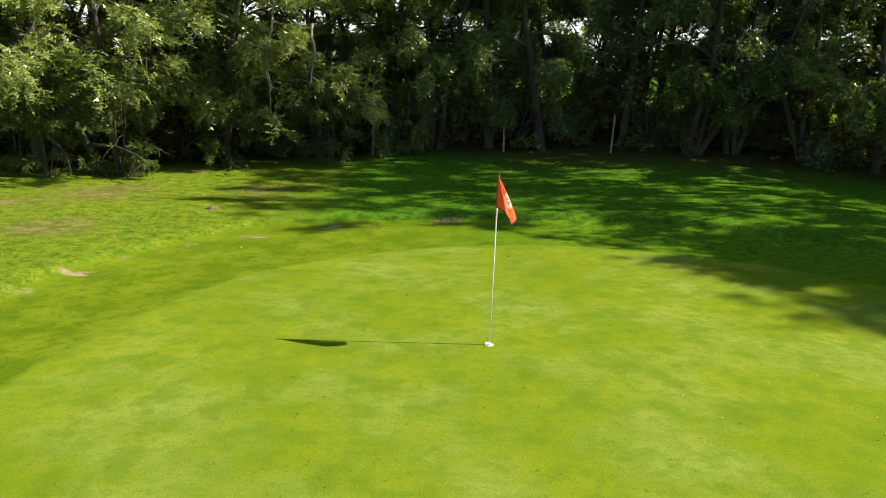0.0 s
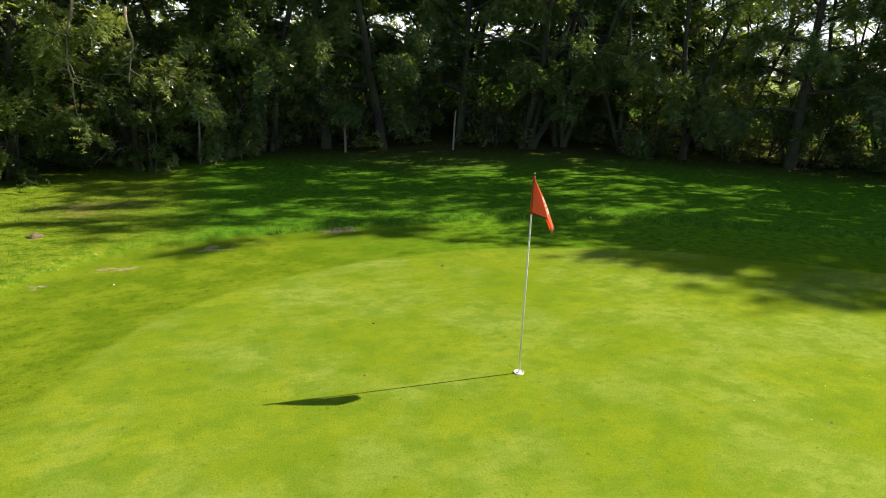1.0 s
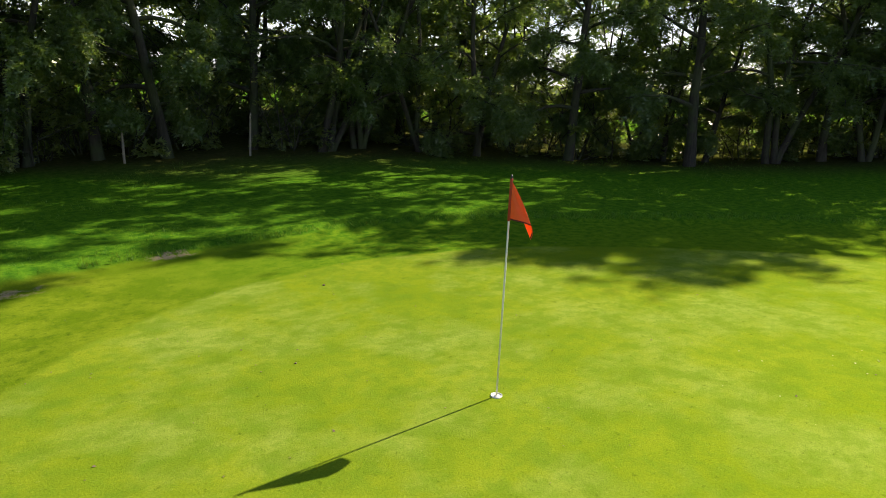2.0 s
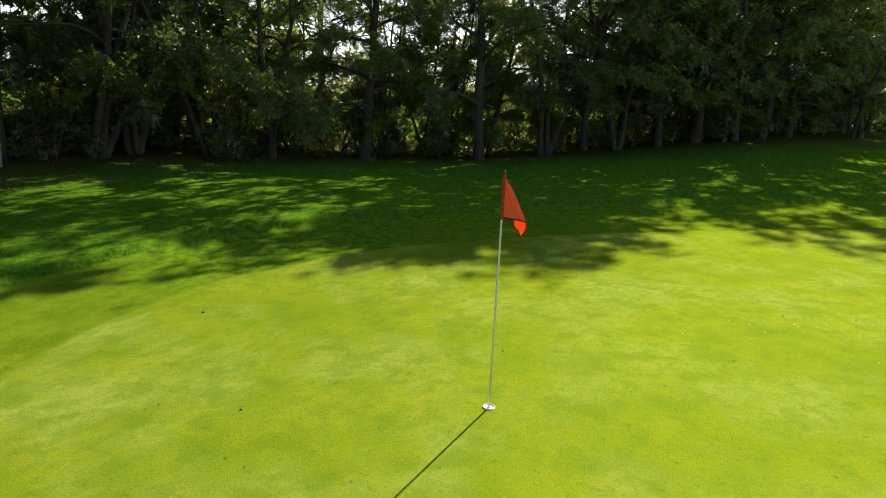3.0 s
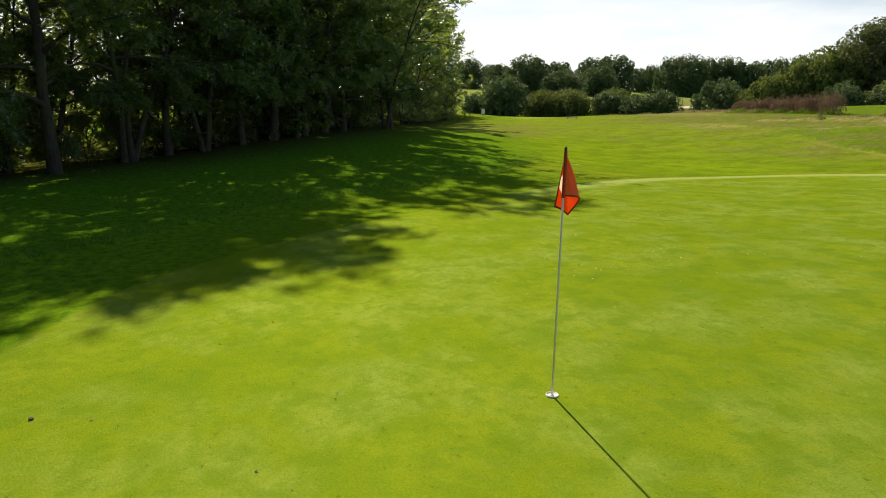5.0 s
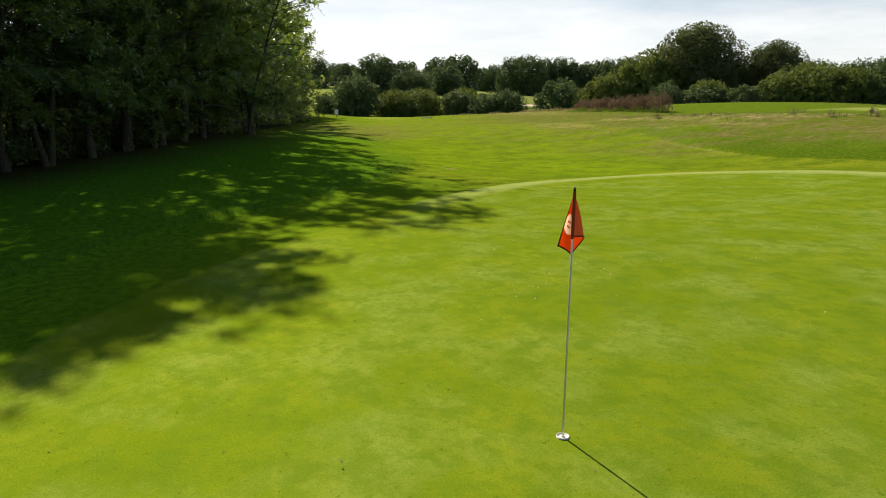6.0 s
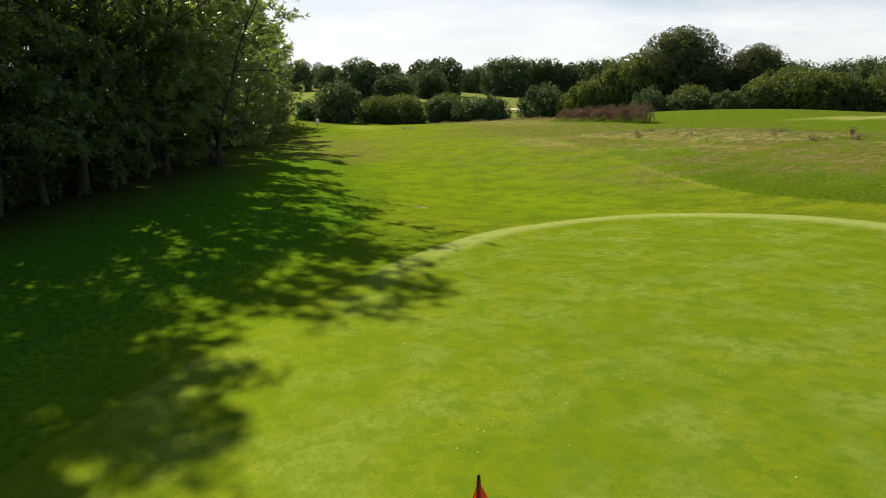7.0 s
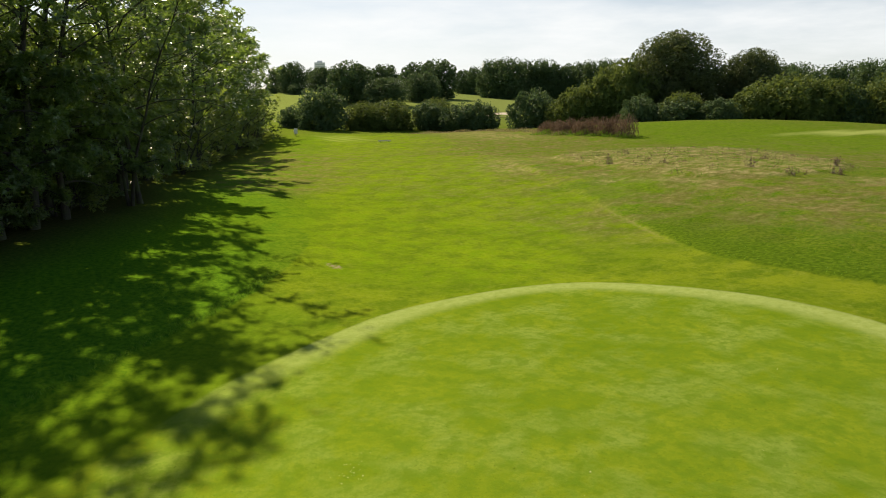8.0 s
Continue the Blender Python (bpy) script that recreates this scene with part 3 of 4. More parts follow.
def build_ground():
    gx, gy = spaced(-18, 44, 0.28, 2600), spaced(-40, 30, 0.28, 2600)
    x, y = [a.ravel() for a in np.meshgrid(gx, gy)]
    green = edge_distance(x, y, GREEN_EDGE)
    rough = edge_distance(x, y, MOWN_EDGE)
    wood = -edge_distance(x, y, WOOD_EDGE)
    z = hills(x, y)
    step = np.clip((rough + 0.08) / 0.3, 0, 1)
    field = edge_distance(x, y, STRAW_PATCH)
    z = z + 0.16 * np.clip(0.5 - field / 0.5, 0, 1)
    z = z + (0.02 + 0.10 * np.clip((y + 2) / 6, 0, 1) + 0.10 * np.clip((-12 - y) / 3, 0, 1)) * step * step * (3 - 2 * step)
    lip = np.clip((green + 0.2) / 1.2, 0, 1)
    z = z - 0.05 * lip * lip * (3 - 2 * lip)
    out = np.clip((rough - 0.3) / 1.5, 0, 1)
    lump = np.array([noise.noise((a * 0.55, b * 0.55, 0.3)) + 0.5 * noise.noise((a * 1.7, b * 1.7, 4.1)) if w > 0 and abs(a) < 60 and abs(b) < 60 else 0.0 for a, b, w in zip(x, y, out)])
    z = z + lump * out * (0.05 + 0.04 * np.clip((-12 - y) / 6, 0, 1))
    soil = sum(np.exp(-(((x - a) / r) ** 2 + ((y - b) / (r * 0.42)) ** 2)) for a, b, r in SOIL_SPOTS)
    dry = np.clip(sum(np.exp(-((x - a) ** 2 + (y - b) ** 2) / (2 * r * r)) for a, b, r in DRY_SPOTS) + 0.25 * np.clip((x - 18) / 10, 0, 1) * np.clip((-8 - y) / 8, 0, 1), 0, 1)
    lush = np.clip(sum(np.exp(-((x - a) ** 2 + (y - b) ** 2) / (2 * r * r)) for a, b, r in LUSH_SPOTS), 0, 1)
    nx, ny = len(gx), len(gy)
    i = (np.arange(ny - 1)[:, None] * nx + np.arange(nx - 1)[None, :]).ravel()
    loops = np.stack([i, i + 1, i + nx + 1, i + nx], axis=1).astype(np.int32)
    me = bpy.data.meshes.new("ground")
    me.vertices.add(nx * ny)
    me.vertices.foreach_set("co", np.stack([x, y, z], axis=1).astype(np.float32).ravel())
    me.loops.add(loops.size)
    me.loops.foreach_set("vertex_index", loops.ravel())
    me.polygons.add(len(loops))
    me.polygons.foreach_set("loop_start", np.arange(0, loops.size, 4, dtype=np.int32))
    me.polygons.foreach_set("use_smooth", np.ones(len(loops), bool))
    me.update(calc_edges=True)
    collar = np.clip((4 - y) / 5, 0, 1)
    # wood_side: strip by the wood whose colours carry the painted tree shade
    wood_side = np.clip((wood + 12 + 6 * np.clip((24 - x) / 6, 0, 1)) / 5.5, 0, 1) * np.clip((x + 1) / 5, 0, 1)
    patch = np.clip(0.5 - field / 0.9, 0, 1)
    straw = np.clip(patch + sum(0.75 * np.exp(-((x - a) / (1.5 * r)) ** 2 - ((y - b) / r) ** 2) for a, b, r in STRAW_SPOTS), 0, 1)
    tee = np.clip(1.5 - 1.5 * ((((x - 101.5) * 0.97 - (y + 33) * 0.25) / 12) ** 4 + (((x - 101.5) * 0.25 + (y + 33) * 0.97) / 3.2) ** 4), 0, 1) * (0.35 + 0.25 * np.sin((x * 0.25 + y * 0.97) * 3.5))
    other = np.clip(2.5 - 2.5 * ((((x - 41.8) * 0.52 + (y + 78) * 0.855) / 14) ** 2 + (((x - 41.8) * 0.855 - (y + 78) * 0.52) / 2.6) ** 2), 0, 1)
    for key, values in (("green_edge", green), ("rough_edge", rough), ("wood_floor", np.clip(np.minimum(wood, 7.5 - wood), -6, 3)), ("soil", soil), ("dry", dry), ("collar", collar), ("straw", straw), ("open_rough", np.clip(np.maximum((-1.8 - x) / 2.5, (2 - y) / 6 - 2 * wood_side), 0, 1)), ("other_green", np.maximum(other, tee)), ("lush", lush), ("meadow", 0.8 * np.clip((-1.8 - x) / 2.5, 0, 1) * np.clip((y - 4) / 3, 0, 1)), ("painted_haze", np.clip((np.hypot(x, y) - 150) / 40, 0, 1)), ("cut_line", np.clip((28 - x) / 3, 0, 1) * np.clip((x - 18) / 4, 0, 1) * np.clip((-14 - y) / 2, 0, 1)), ("knoll_foot_shade", np.clip((26 - x) / 6, 0, 1) * np.clip((-12 - y) / 3, 0, 1)), ("far_edge", np.clip((x - 27) / 8, 0, 1)), ("wood_side", wood_side)):
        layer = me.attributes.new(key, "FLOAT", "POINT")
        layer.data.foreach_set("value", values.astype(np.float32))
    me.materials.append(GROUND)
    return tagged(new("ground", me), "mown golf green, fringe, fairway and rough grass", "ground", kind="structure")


build_ground()

# ---- the wood ----
EDGE = [tree_meshes(11 + k, h, rad, tr, first, 26500, 0.138, fine_below=6.5, stems=st, limbs=34, lean=ln, droop=dr, subs=7, hang=hg, airy=0.14) for k, (h, rad, tr, first, st, ln, dr, hg) in enumerate([
    (17.0, 4.2, 0.19, 1.4, 1, 0.18, -0.06, 0.10), (16.0, 4.6, 0.19, 1.2, 2, 0.14, -0.08, 0.16), (18.0, 4.0, 0.21, 1.8, 1, 0.12, -0.07, 0.12), (16.5, 4.4, 0.20, 1.5, 3, 0.15, -0.07, 0.14)])]
END = [tree_meshes(21 + k, h, rad, tr, first, 15500, 0.19, fine_below=8.5, stems=st, limbs=38, lean=ln, droop=dr, subs=7, hang=hg, spray=0.5, narrow=0.58, airy=0.095, clear=2.0) for k, (h, rad, tr, first, st, ln, dr, hg) in enumerate([
    (18.5, 3.9, 0.19, 2.4, 2, 0.02, -0.06, 0.07), (18.5, 4.1, 0.19, 2.2, 1, 0.04, -0.07, 0.08), (19.0, 3.8, 0.21, 2.6, 1, 0.05, -0.06, 0.07)])]
FEATHERY = [tree_meshes(81, 14.5, 6.4, 0.14, 4.2, 5200, 0.15, fine_below=99.0, stems=1, limbs=20, lean=0.05, droop=-0.04, subs=7, spray=0.55, each=8, narrow=0.7, clear=3.0)]
LOW = [tree_meshes(31 + k, h, rad, 0.15, 1.1, 30000, 0.13, fine_below=6.0, stems=st, limbs=36, lean=0.12, droop=-0.07, leaf=LEAF_PALE, subs=8, hang=0.13, clear=1.3) for k, (h, rad, st) in enumerate([(12.5, 3.8, 2), (14.0, 4.2, 1)])]
UNDER = [tree_meshes(41 + k, h, rad, 0.12, 0.5, 12500, 0.215, fine_below=99.0, stems=3, limbs=30, lean=0.16, droop=-0.05, leaf=LEAF_SHADED, subs=6, twiggy=False, hang=0.10, spray=0.5, each=8) for k, (h, rad) in enumerate([(8.0, 3.0), (9.0, 3.3)])]
MID = [tree_meshes(51 + k, h, rad, 0.2, 1.2, 7000, 0.27, fine_below=6.5, limbs=24, stems=st, lean=0.14, subs=5, twiggy=False, spray=0.6, each=7) for k, (h, rad, st) in enumerate([(16.0, 4.0, 1), (15.0, 4.4, 2)])]
THIN = [tree_meshes(71 + k, h, rad, 0.2, 0.9, 3800, 0.46, twiggy=False, limbs=24, lean=0.12, subs=5, spray=0.9, each=7) for k, (h, rad) in enumerate([(14.5, 4.2), (13.0, 4.6)])]
SHRUB = [tree_meshes(91 + k, h, rad, 0.06, 0.2, 1500, 0.16, twiggy=False, stems=3, limbs=15, lean=0.3, droop=-0.03, leaf=LEAF_DARK, subs=3, spray=0.34, each=7) for k, (h, rad) in enumerate([(2.6, 1.5), (3.6, 1.7)])]

KINDS = {
    "edge": (EDGE, "broadleaf_tree", "tall slender broadleaf tree at the wood's edge"),
    "end": (END, "broadleaf_tree", "tall leafy tree on the sunny end of the wood"),
    "feathery": (FEATHERY, "feathery_tree", "slender tree with thin feathery boughs at the wood's end"),
    "low": (LOW, "bushy_tree", "bushy pale-leaved tree with boughs hanging to the grass"),
    "under": (UNDER, "understorey_tree", "low dense leafy tree between the trunks of the wood"),
    "mid": (MID, "woodland_tree", "dark woodland tree behind the edge row"),
    "thin": (THIN, "belt_tree", "thin-crowned tree in the tree belt"),
    "shrub": (SHRUB, "shrub", "dark leafy shrub under the trees"),
}
models = {}
rng = random.Random(5)


def plant(kind, x, y, size=1.0, tilt=(0, 0), tall=1.0, wide=1.0):
    """One more tree or shrub of a kind, with its foot on the ground."""
    variants, name, label = KINDS[kind]
    own = random.Random(int(x * 100) * 7919 + int(y * 100) * 104729)
    i = own.randrange(len(variants))
    m = turned(x, y, height_at(x, y), own.uniform(0, 360), size, tilt, tall, wide)
    if (kind, i) not in models:
        models[kind, i] = tree(name, variants[i], label, "trees of the wood" if kind != "shrub" else "shrubs of the wood")
        models[kind, i].matrix_basis = m
        models[kind, i].scale = (1, 1, 1)
        models[kind, i].matrix_basis = m
        return models[kind, i]
    source = models[kind, i]
    kept = source.scale.copy()
    source.scale = (1, 1, 1)
    made = copy_thing(source, m)
    source.scale = kept
    return made


FRONT = [(-17, 18.8, 1.0), (-14.2, 20.4, 0.98), (-2.2, 26.6, 0.92), (0.2, 26.2, 1.0), (2.4, 26.2, 1.04), (4.4, 25.8, 0.96), (7.6, 26.2, 1.0), (11.7, 25.4, 0.95), (13.7, 24.2, 0.92), (15.4, 22.6, 0.92), (18.7, 20.6, 0.91), (20.2, 25.1, 0.7), (21.6, 21.3, 0.62),
         (21.6, 16.8, 1.11), (24.0, 17.4, 0.6), (23.2, 20.2, 0.66), (24.8, 14.9, 0.99), (27.2, 12.3, 0.92), (28.9, 10.7, 0.83), (30.6, 9.3, 1.06), (31.2, 8.1, 0.62), (32.3, 7.6, 0.91), (33.8, 6.5, 1.05), (35.6, 5.2, 0.89), (46.5, 1.9, 0.88), (52, 0.2, 0.9)]
for x, y, size in FRONT:
    plant("end" if x > 26 else "edge", x, y, size, (6 * math.sin(7 * x + y), 7 * math.sin(5 * y + 2 * x)) if y > 21 else (2 * math.sin(7 * x + y), 2 * math.sin(5 * y + 2 * x)) if y > 16 else (0.8 * math.sin(9 * x), 0), 1.0, 0.86 if -4 < x < 14 else 1.0)
plant("edge", 10.0, 25.0, 0.98, (0, 13))
plant("end", 38.7, 2.1, 0.72, (-3, 0))
# next four: added behind the front row, unseen, to fill gaps in its shadow
plant("end", 36.9, 6.0, 1.07)
plant("end", 34.7, 7.5, 1.2)
plant("end", 26.7, 13.7, 0.83)
plant("end", 29.1, 12.5, 0.86)
plant("feathery", 39.6, 1.6, 1.0)
plant("end", 43.0, 2.4, 0.86, (4, 0), 1.0, 1.15)
for x, y, s in ((-12.8, 21.3, 1.0), (-9.5, 20.7, 1.15), (-7.0, 23.2, 1.0), (-3.6, 24.0, 1.05), (-11.4, 20.0, 1.1)):
    plant("low", x, y, s)
# the small ones at x < -2 stand in for dark hollows under the boughs
for x, y, size in ((-12.3, 20.4, 0.42), (-11.1, 19.5, 0.36), (-9.2, 20.2, 0.42), (-6.7, 22.5, 0.4), (-3.4, 23.4, 0.4), (-13.8, 19.9, 0.42), (-16.2, 21.6, 0.62), (-13.6, 22.6, 0.55), (-10.9, 23.0, 0.6), (-8.6, 24.2, 0.55), (-5.6, 25.4, 0.6), (-2.8, 26.4, 0.5), (22.8, 18.6, 0.9), (26.6, 15.2, 0.95), (28.9, 13.2, 1.0), (30.4, 11.2, 0.9), (32.6, 9.4, 1.0), (34.6, 7.9, 0.95), (36.4, 6.4, 1.05), (38.6, 4.9, 0.9), (40.8, 3.6, 1.0), (43.9, 3.4, 0.95), (47.0, 2.6, 1.0), (50.2, 1.9, 1.1), (54.5, 0.4, 1.1)):
    plant("under", x, y, size)
BACK = [(26.0, 21.5), (-18, 24), (-13.5, 26), (-9.5, 28), (-5.5, 29.5), (-1.5, 30), (3, 30), (7, 30.5), (5, 28.6), (9.2, 28.2), (1, 28.6), (13.5, 27.6), (18.3, 25.0), (22.3, 23.2), (-7.5, 26.5), (-15.5, 24.5), (11.5, 29.5), (16, 28), (20.5, 26), (31.5, 15.5), (36, 11.5), (41, 8), (46.5, 6.0), (33.5, 11.6), (38.6, 8.2), (43.8, 6.6)]
for x, y in BACK:
    plant("mid", x + rng.uniform(-0.6, 0.6), y + rng.uniform(-0.6, 0.6), rng.uniform(0.60, 0.68) if x > 30 else rng.uniform(0.64, 0.76) if x > 22 else rng.uniform(0.85, 1.0) if y > 27.5 else rng.uniform(0.62, 0.76), (rng.uniform(-4, 4), rng.uniform(-4, 4)))
for x, y in [(-20, 30), (-12, 33), (-4, 35.5), (4, 36), (12, 35), (19, 32), (26, 28), (24, 31.5), (15.5, 32), (21, 29.6), (8, 33), (32, 21), (39, 14), (45, 11), (52, 9)]:
    plant("thin", x, y, rng.uniform(0.75, 0.9) * (1.25 if y > 20 else 1.0))
for k in range(11):
    x, y = 57 + 6.3 * k, -2.2 - 2.15 * k
    plant("thin", x + rng.uniform(-1, 1), y + rng.uniform(-0.5, 0.8), rng.uniform(0.95, 1.15))
    plant("shrub", x + 1.5 * math.sin(4 * k), y - 0.6 + 0.6 * math.sin(7 * k), 2.1 + 0.4 * math.sin(3 * k))
    plant("shrub", x + 3.0 + math.sin(5 * k), y - 1.2 + 0.6 * math.sin(6 * k), 1.6 + 0.4 * math.sin(2 * k))
    plant("thin", x + rng.uniform(1, 4), y + 5 + rng.uniform(-1, 1), rng.uniform(0.95, 1.2))
line = [(-22, 17.4), (-12.6, 20.9), (-6.9, 24.2), (-1, 26), (6, 26.2), (12, 25.6), (18, 22), (23, 18), (28, 13), (33, 8.6), (39, 4), (48, 2.6), (62, -2.6)]
for (ax, ay), (bx, by) in zip(line, line[1:]):
    count = int(math.hypot(bx - ax, by - ay) / 1.3)
    for k in range(count):
        t = (k + rng.random() * 0.8) / count
        back = -0.3 + 6.0 * rng.random() ** 1.7
        nx, ny = -(by - ay), bx - ax
        ln = math.hypot(nx, ny)
        plant("shrub", ax + (bx - ax) * t + nx / ln * back, ay + (by - ay) * t + ny / ln * back, rng.uniform(0.6, 1.15))
        if ax < -5:
            plant("shrub", ax + (bx - ax) * t + nx / ln * (0.2 + 1.4 * rng.random()), ay + (by - ay) * t + ny / ln * (0.2 + 1.4 * rng.random()), rng.uniform(0.5, 0.85))
        if -10 < ax < 20:
            plant("shrub", ax + (bx - ax) * t + nx / ln * (0.5 + 1.8 * rng.random()), ay + (by - ay) * t + ny / ln * (0.5 + 1.8 * rng.random()), rng.uniform(0.45, 0.9))
        if ax > 15:
            plant("shrub", ax + (bx - ax) * t + nx / ln * (2.2 + 2.4 * rng.random()), ay + (by - ay) * t + ny / ln * (2.2 + 2.4 * rng.random()), rng.uniform(0.9, 1.5))


hedge = [(-26, 31), (-14, 36), (-4, 39), (6, 40), (15, 38.5), (24, 34), (31, 27.5), (37, 20.5), (44, 14.5), (58, 8.5)]
for (ax, ay), (bx, by) in zip(hedge, hedge[1:]):
    for k in range(5):
        t = (k + rng.random() * 0.8) / 5
        plant("shrub", ax + (bx - ax) * t + rng.uniform(-0.8, 0.8), ay + (by - ay) * t + rng.uniform(-0.8, 0.8), rng.uniform(1.2, 1.9))
under = [(-17, 26.5), (-9, 29.5), (0, 31.5), (8, 31.8), (15.5, 29.6), (19, 27.8)]
for (ax, ay), (bx, by) in zip(under, under[1:]):
    for k in range(2):
        t = (k + rng.random() * 0.8) / 2
        plant("shrub", ax + (bx - ax) * t + rng.uniform(-0.6, 0.6), ay + (by - ay) * t + rng.uniform(-0.8, 0.8), rng.uniform(1.7, 2.3))


# ---- the far side of the course ----
def round_tree(seed, height, radius, trunk_r, lobes, leaves, leaf_size, leaf, foot=0.12):
    """Trunk and crown of a round-headed tree seen from afar: leaves on many lobes of the crown."""
    r, g = random.Random(seed), np.random.default_rng(seed)
    verts, faces, pts, sizes = [], [], [], []
    mid = Vector((0, 0, height * (0.5 + foot * 0.5)))
    tall = height * (0.5 - foot * 0.5)
    tube(limb(r, Vector((0, 0, -0.4)), Vector((0, 0, 1)), height * 0.7, 6, 0.06, 0.05), [trunk_r * (1.2 - 0.15 * i) for i in range(7)], 7, verts, faces)
    for k in range(lobes):
        up = 1 - 2 * (k + 0.5) / lobes
        turn = k * 2.39996 + r.uniform(-0.3, 0.3)
        wide = math.sqrt(1 - up * up)
        size = radius * r.choice((0.2, 0.28, 0.36, 0.5)) * r.uniform(0.9, 1.1)
        c = mid + Vector((math.cos(turn) * wide * (radius - size * 0.8), math.sin(turn) * wide * (radius - size * 0.8), up * (tall - size * 0.75)))
        tube([mid * 0.7, mid.lerp(c, 0.5), c], [trunk_r * 0.4, trunk_r * 0.25, trunk_r * 0.1], 4, verts, faces)
        count = int(leaves / lobes * r.uniform(0.8, 1.2))
        d = g.normal(size=(count, 3))
        d /= np.linalg.norm(d, axis=1)[:, None]
        depth = size * (1 - np.abs(g.normal(size=(count, 1))) * 0.16 + g.uniform(-0.06, 0.10, (count, 1)))
        pts.append(np.array(c) + d * depth * np.array((1, 1, 0.85)))
        sizes.append(np.full(count, leaf_size))
    core = g.normal(size=(leaves // 7, 3))
    core *= (g.uniform(0, 1, (len(core), 1)) ** 0.4 / np.linalg.norm(core, axis=1)[:, None]) * np.array((radius * 0.8, radius * 0.8, tall * 0.85))
    pts.append(core + np.array(mid))
    sizes.append(np.full(len(core), leaf_size * 1.8))
    pts, sizes = np.concatenate(pts), np.concatenate(sizes)
    keep = pts[:, 2] > 0.1
    return mesh_of("trunk", verts, faces, [BARK], smooth=True), quads_mesh("crown", leaf_cloud(g, pts[keep], sizes[keep], 1.5, 0.3, 3), leaf)


FAR = [round_tree(111, 12.5, 6.6, 0.35, 34, 7400, 0.46, LEAF_FAR, -0.22), round_tree(112, 11.5, 7.2, 0.35, 38, 7800, 0.46, LEAF_FAR, -0.16), round_tree(113, 20.0, 8.6, 0.5, 60, 28000, 0.36, LEAF_OAK, 0.05)]
BUSH = [round_tree(121, 6.0, 4.4, 0.15, 26, 6600, 0.32, LEAF_FAR, -0.3), round_tree(122, 6.0, 4.8, 0.15, 30, 7400, 0.32, LEAF_OLIVE, -0.3)]
KINDS["far"] = (FAR[:2], "parkland_tree", "round dark-green tree across the course")
KINDS["oak"] = (FAR[2:], "oak_tree", "large spreading oak behind the knoll")
KINDS["bush"] = (BUSH[:1], "bush", "dense dark-green bush beyond the fairway")
KINDS["olive"] = (BUSH[1:], "bush", "olive-green sunlit bush beyond the knoll")
END_EYE, END_WAY = Vector((-0.7, 4.66)), math.radians(-28.8)


def across(offset, distance):
    """A place seen from the walk's end: offset to the right of its line of sight per unit of depth, at a distance."""
    a = END_WAY - math.atan(offset)
    return END_EYE.x + distance * math.cos(a), END_EYE.y + distance * math.sin(a)


for kind, off, dist, size, tall in [
        ("far", -0.236, 300, 0.86, 1.1), ("far", -0.218, 285, 0.89, 1.25), ("far", -0.183, 310, 0.84, 1.08), ("far", -0.172, 300, 0.87, 1.14), ("bush", -0.178, 146, 1.16, 1.38), ("bush", -0.223, 150, 0.58, 1.41), ("far", -0.134, 215, 1.02, 1.14), ("far", -0.085, 300, 0.91, 1.28),
        ("far", -0.118, 290, 0.85, 1.15), ("far", -0.083, 205, 0.95, 0.79), ("far", -0.037, 240, 0.88, 1.41), ("far", -0.007, 250, 1, 1.37), ("far", -0.032, 225, 0.83, 1.14), ("olive", -0.119, 150, 0.79, 1.39), ("olive", -0.079, 154, 1.08, 1.1), ("bush", -0.021, 156, 0.89, 1.27),
        ("olive", -0.012, 162, 0.88, 1.37), ("bush", 0.024, 152, 0.98, 1.16), ("bush", 0.055, 150, 0.87, 1.42), ("far", 0.03, 330, 0.68, 1.62), ("far", 0.046, 325, 0.71, 1.66), ("far", 0.072, 290, 0.96, 1.51), ("far", 0.095, 285, 1.08, 1.41), ("far", 0.121, 295, 0.98, 1.53),
        ("far", 0.147, 300, 1.1, 1.44), ("far", 0.166, 300, 0.94, 1.61), ("far", 0.189, 300, 1.03, 1.58), ("far", 0.215, 295, 1.03, 1.56), ("far", 0.239, 290, 1.03, 1.62), ("bush", 0.131, 150, 1.14, 1.41), ("olive", 0.175, 146, 0.76, 1.61), ("olive", 0.199, 144, 0.99, 1.62),
        ("olive", 0.229, 146, 1.1, 1.74), ("oak", 0.334, 152, 1.02, 1.05), ("olive", 0.254, 146, 1.29, 1.76), ("olive", 0.28, 150, 1.4, 1.83), ("bush", 0.286, 128, 0.69, 1.47), ("bush", 0.345, 130, 0.96, 0.89), ("olive", 0.351, 132, 0.79, 1.37), ("far", 0.414, 158, 0.82, 1.34),
        ("oak", 0.449, 156, 0.7, 1.23), ("far", 0.491, 250, 1.03, 1.57), ("far", 0.516, 240, 0.89, 1.67), ("far", 0.499, 230, 0.84, 1.64), ("bush", 0.407, 128, 0.74, 1.06), ("olive", 0.46, 132, 0.92, 1.29), ("olive", 0.498, 134, 1.39, 1.13), ("olive", 0.558, 136, 1.15, 1.3),
        ("bush", 0.593, 136, 0.84, 1.43), ("far", 0.554, 230, 0.9, 1.54), ("far", 0.588, 235, 0.95, 1.59), ("far", 0.622, 225, 0.93, 1.63), ("far", 0.66, 215, 0.96, 1.56), ("bush", 0.638, 140, 0.72, 1.82), ("olive", 0.668, 138, 1.14, 1.57), ("olive", 0.719, 138, 1.18, 1.63),
        ("far", 0.727, 200, 0.99, 1.44)]:
    x, y = across(off, dist)
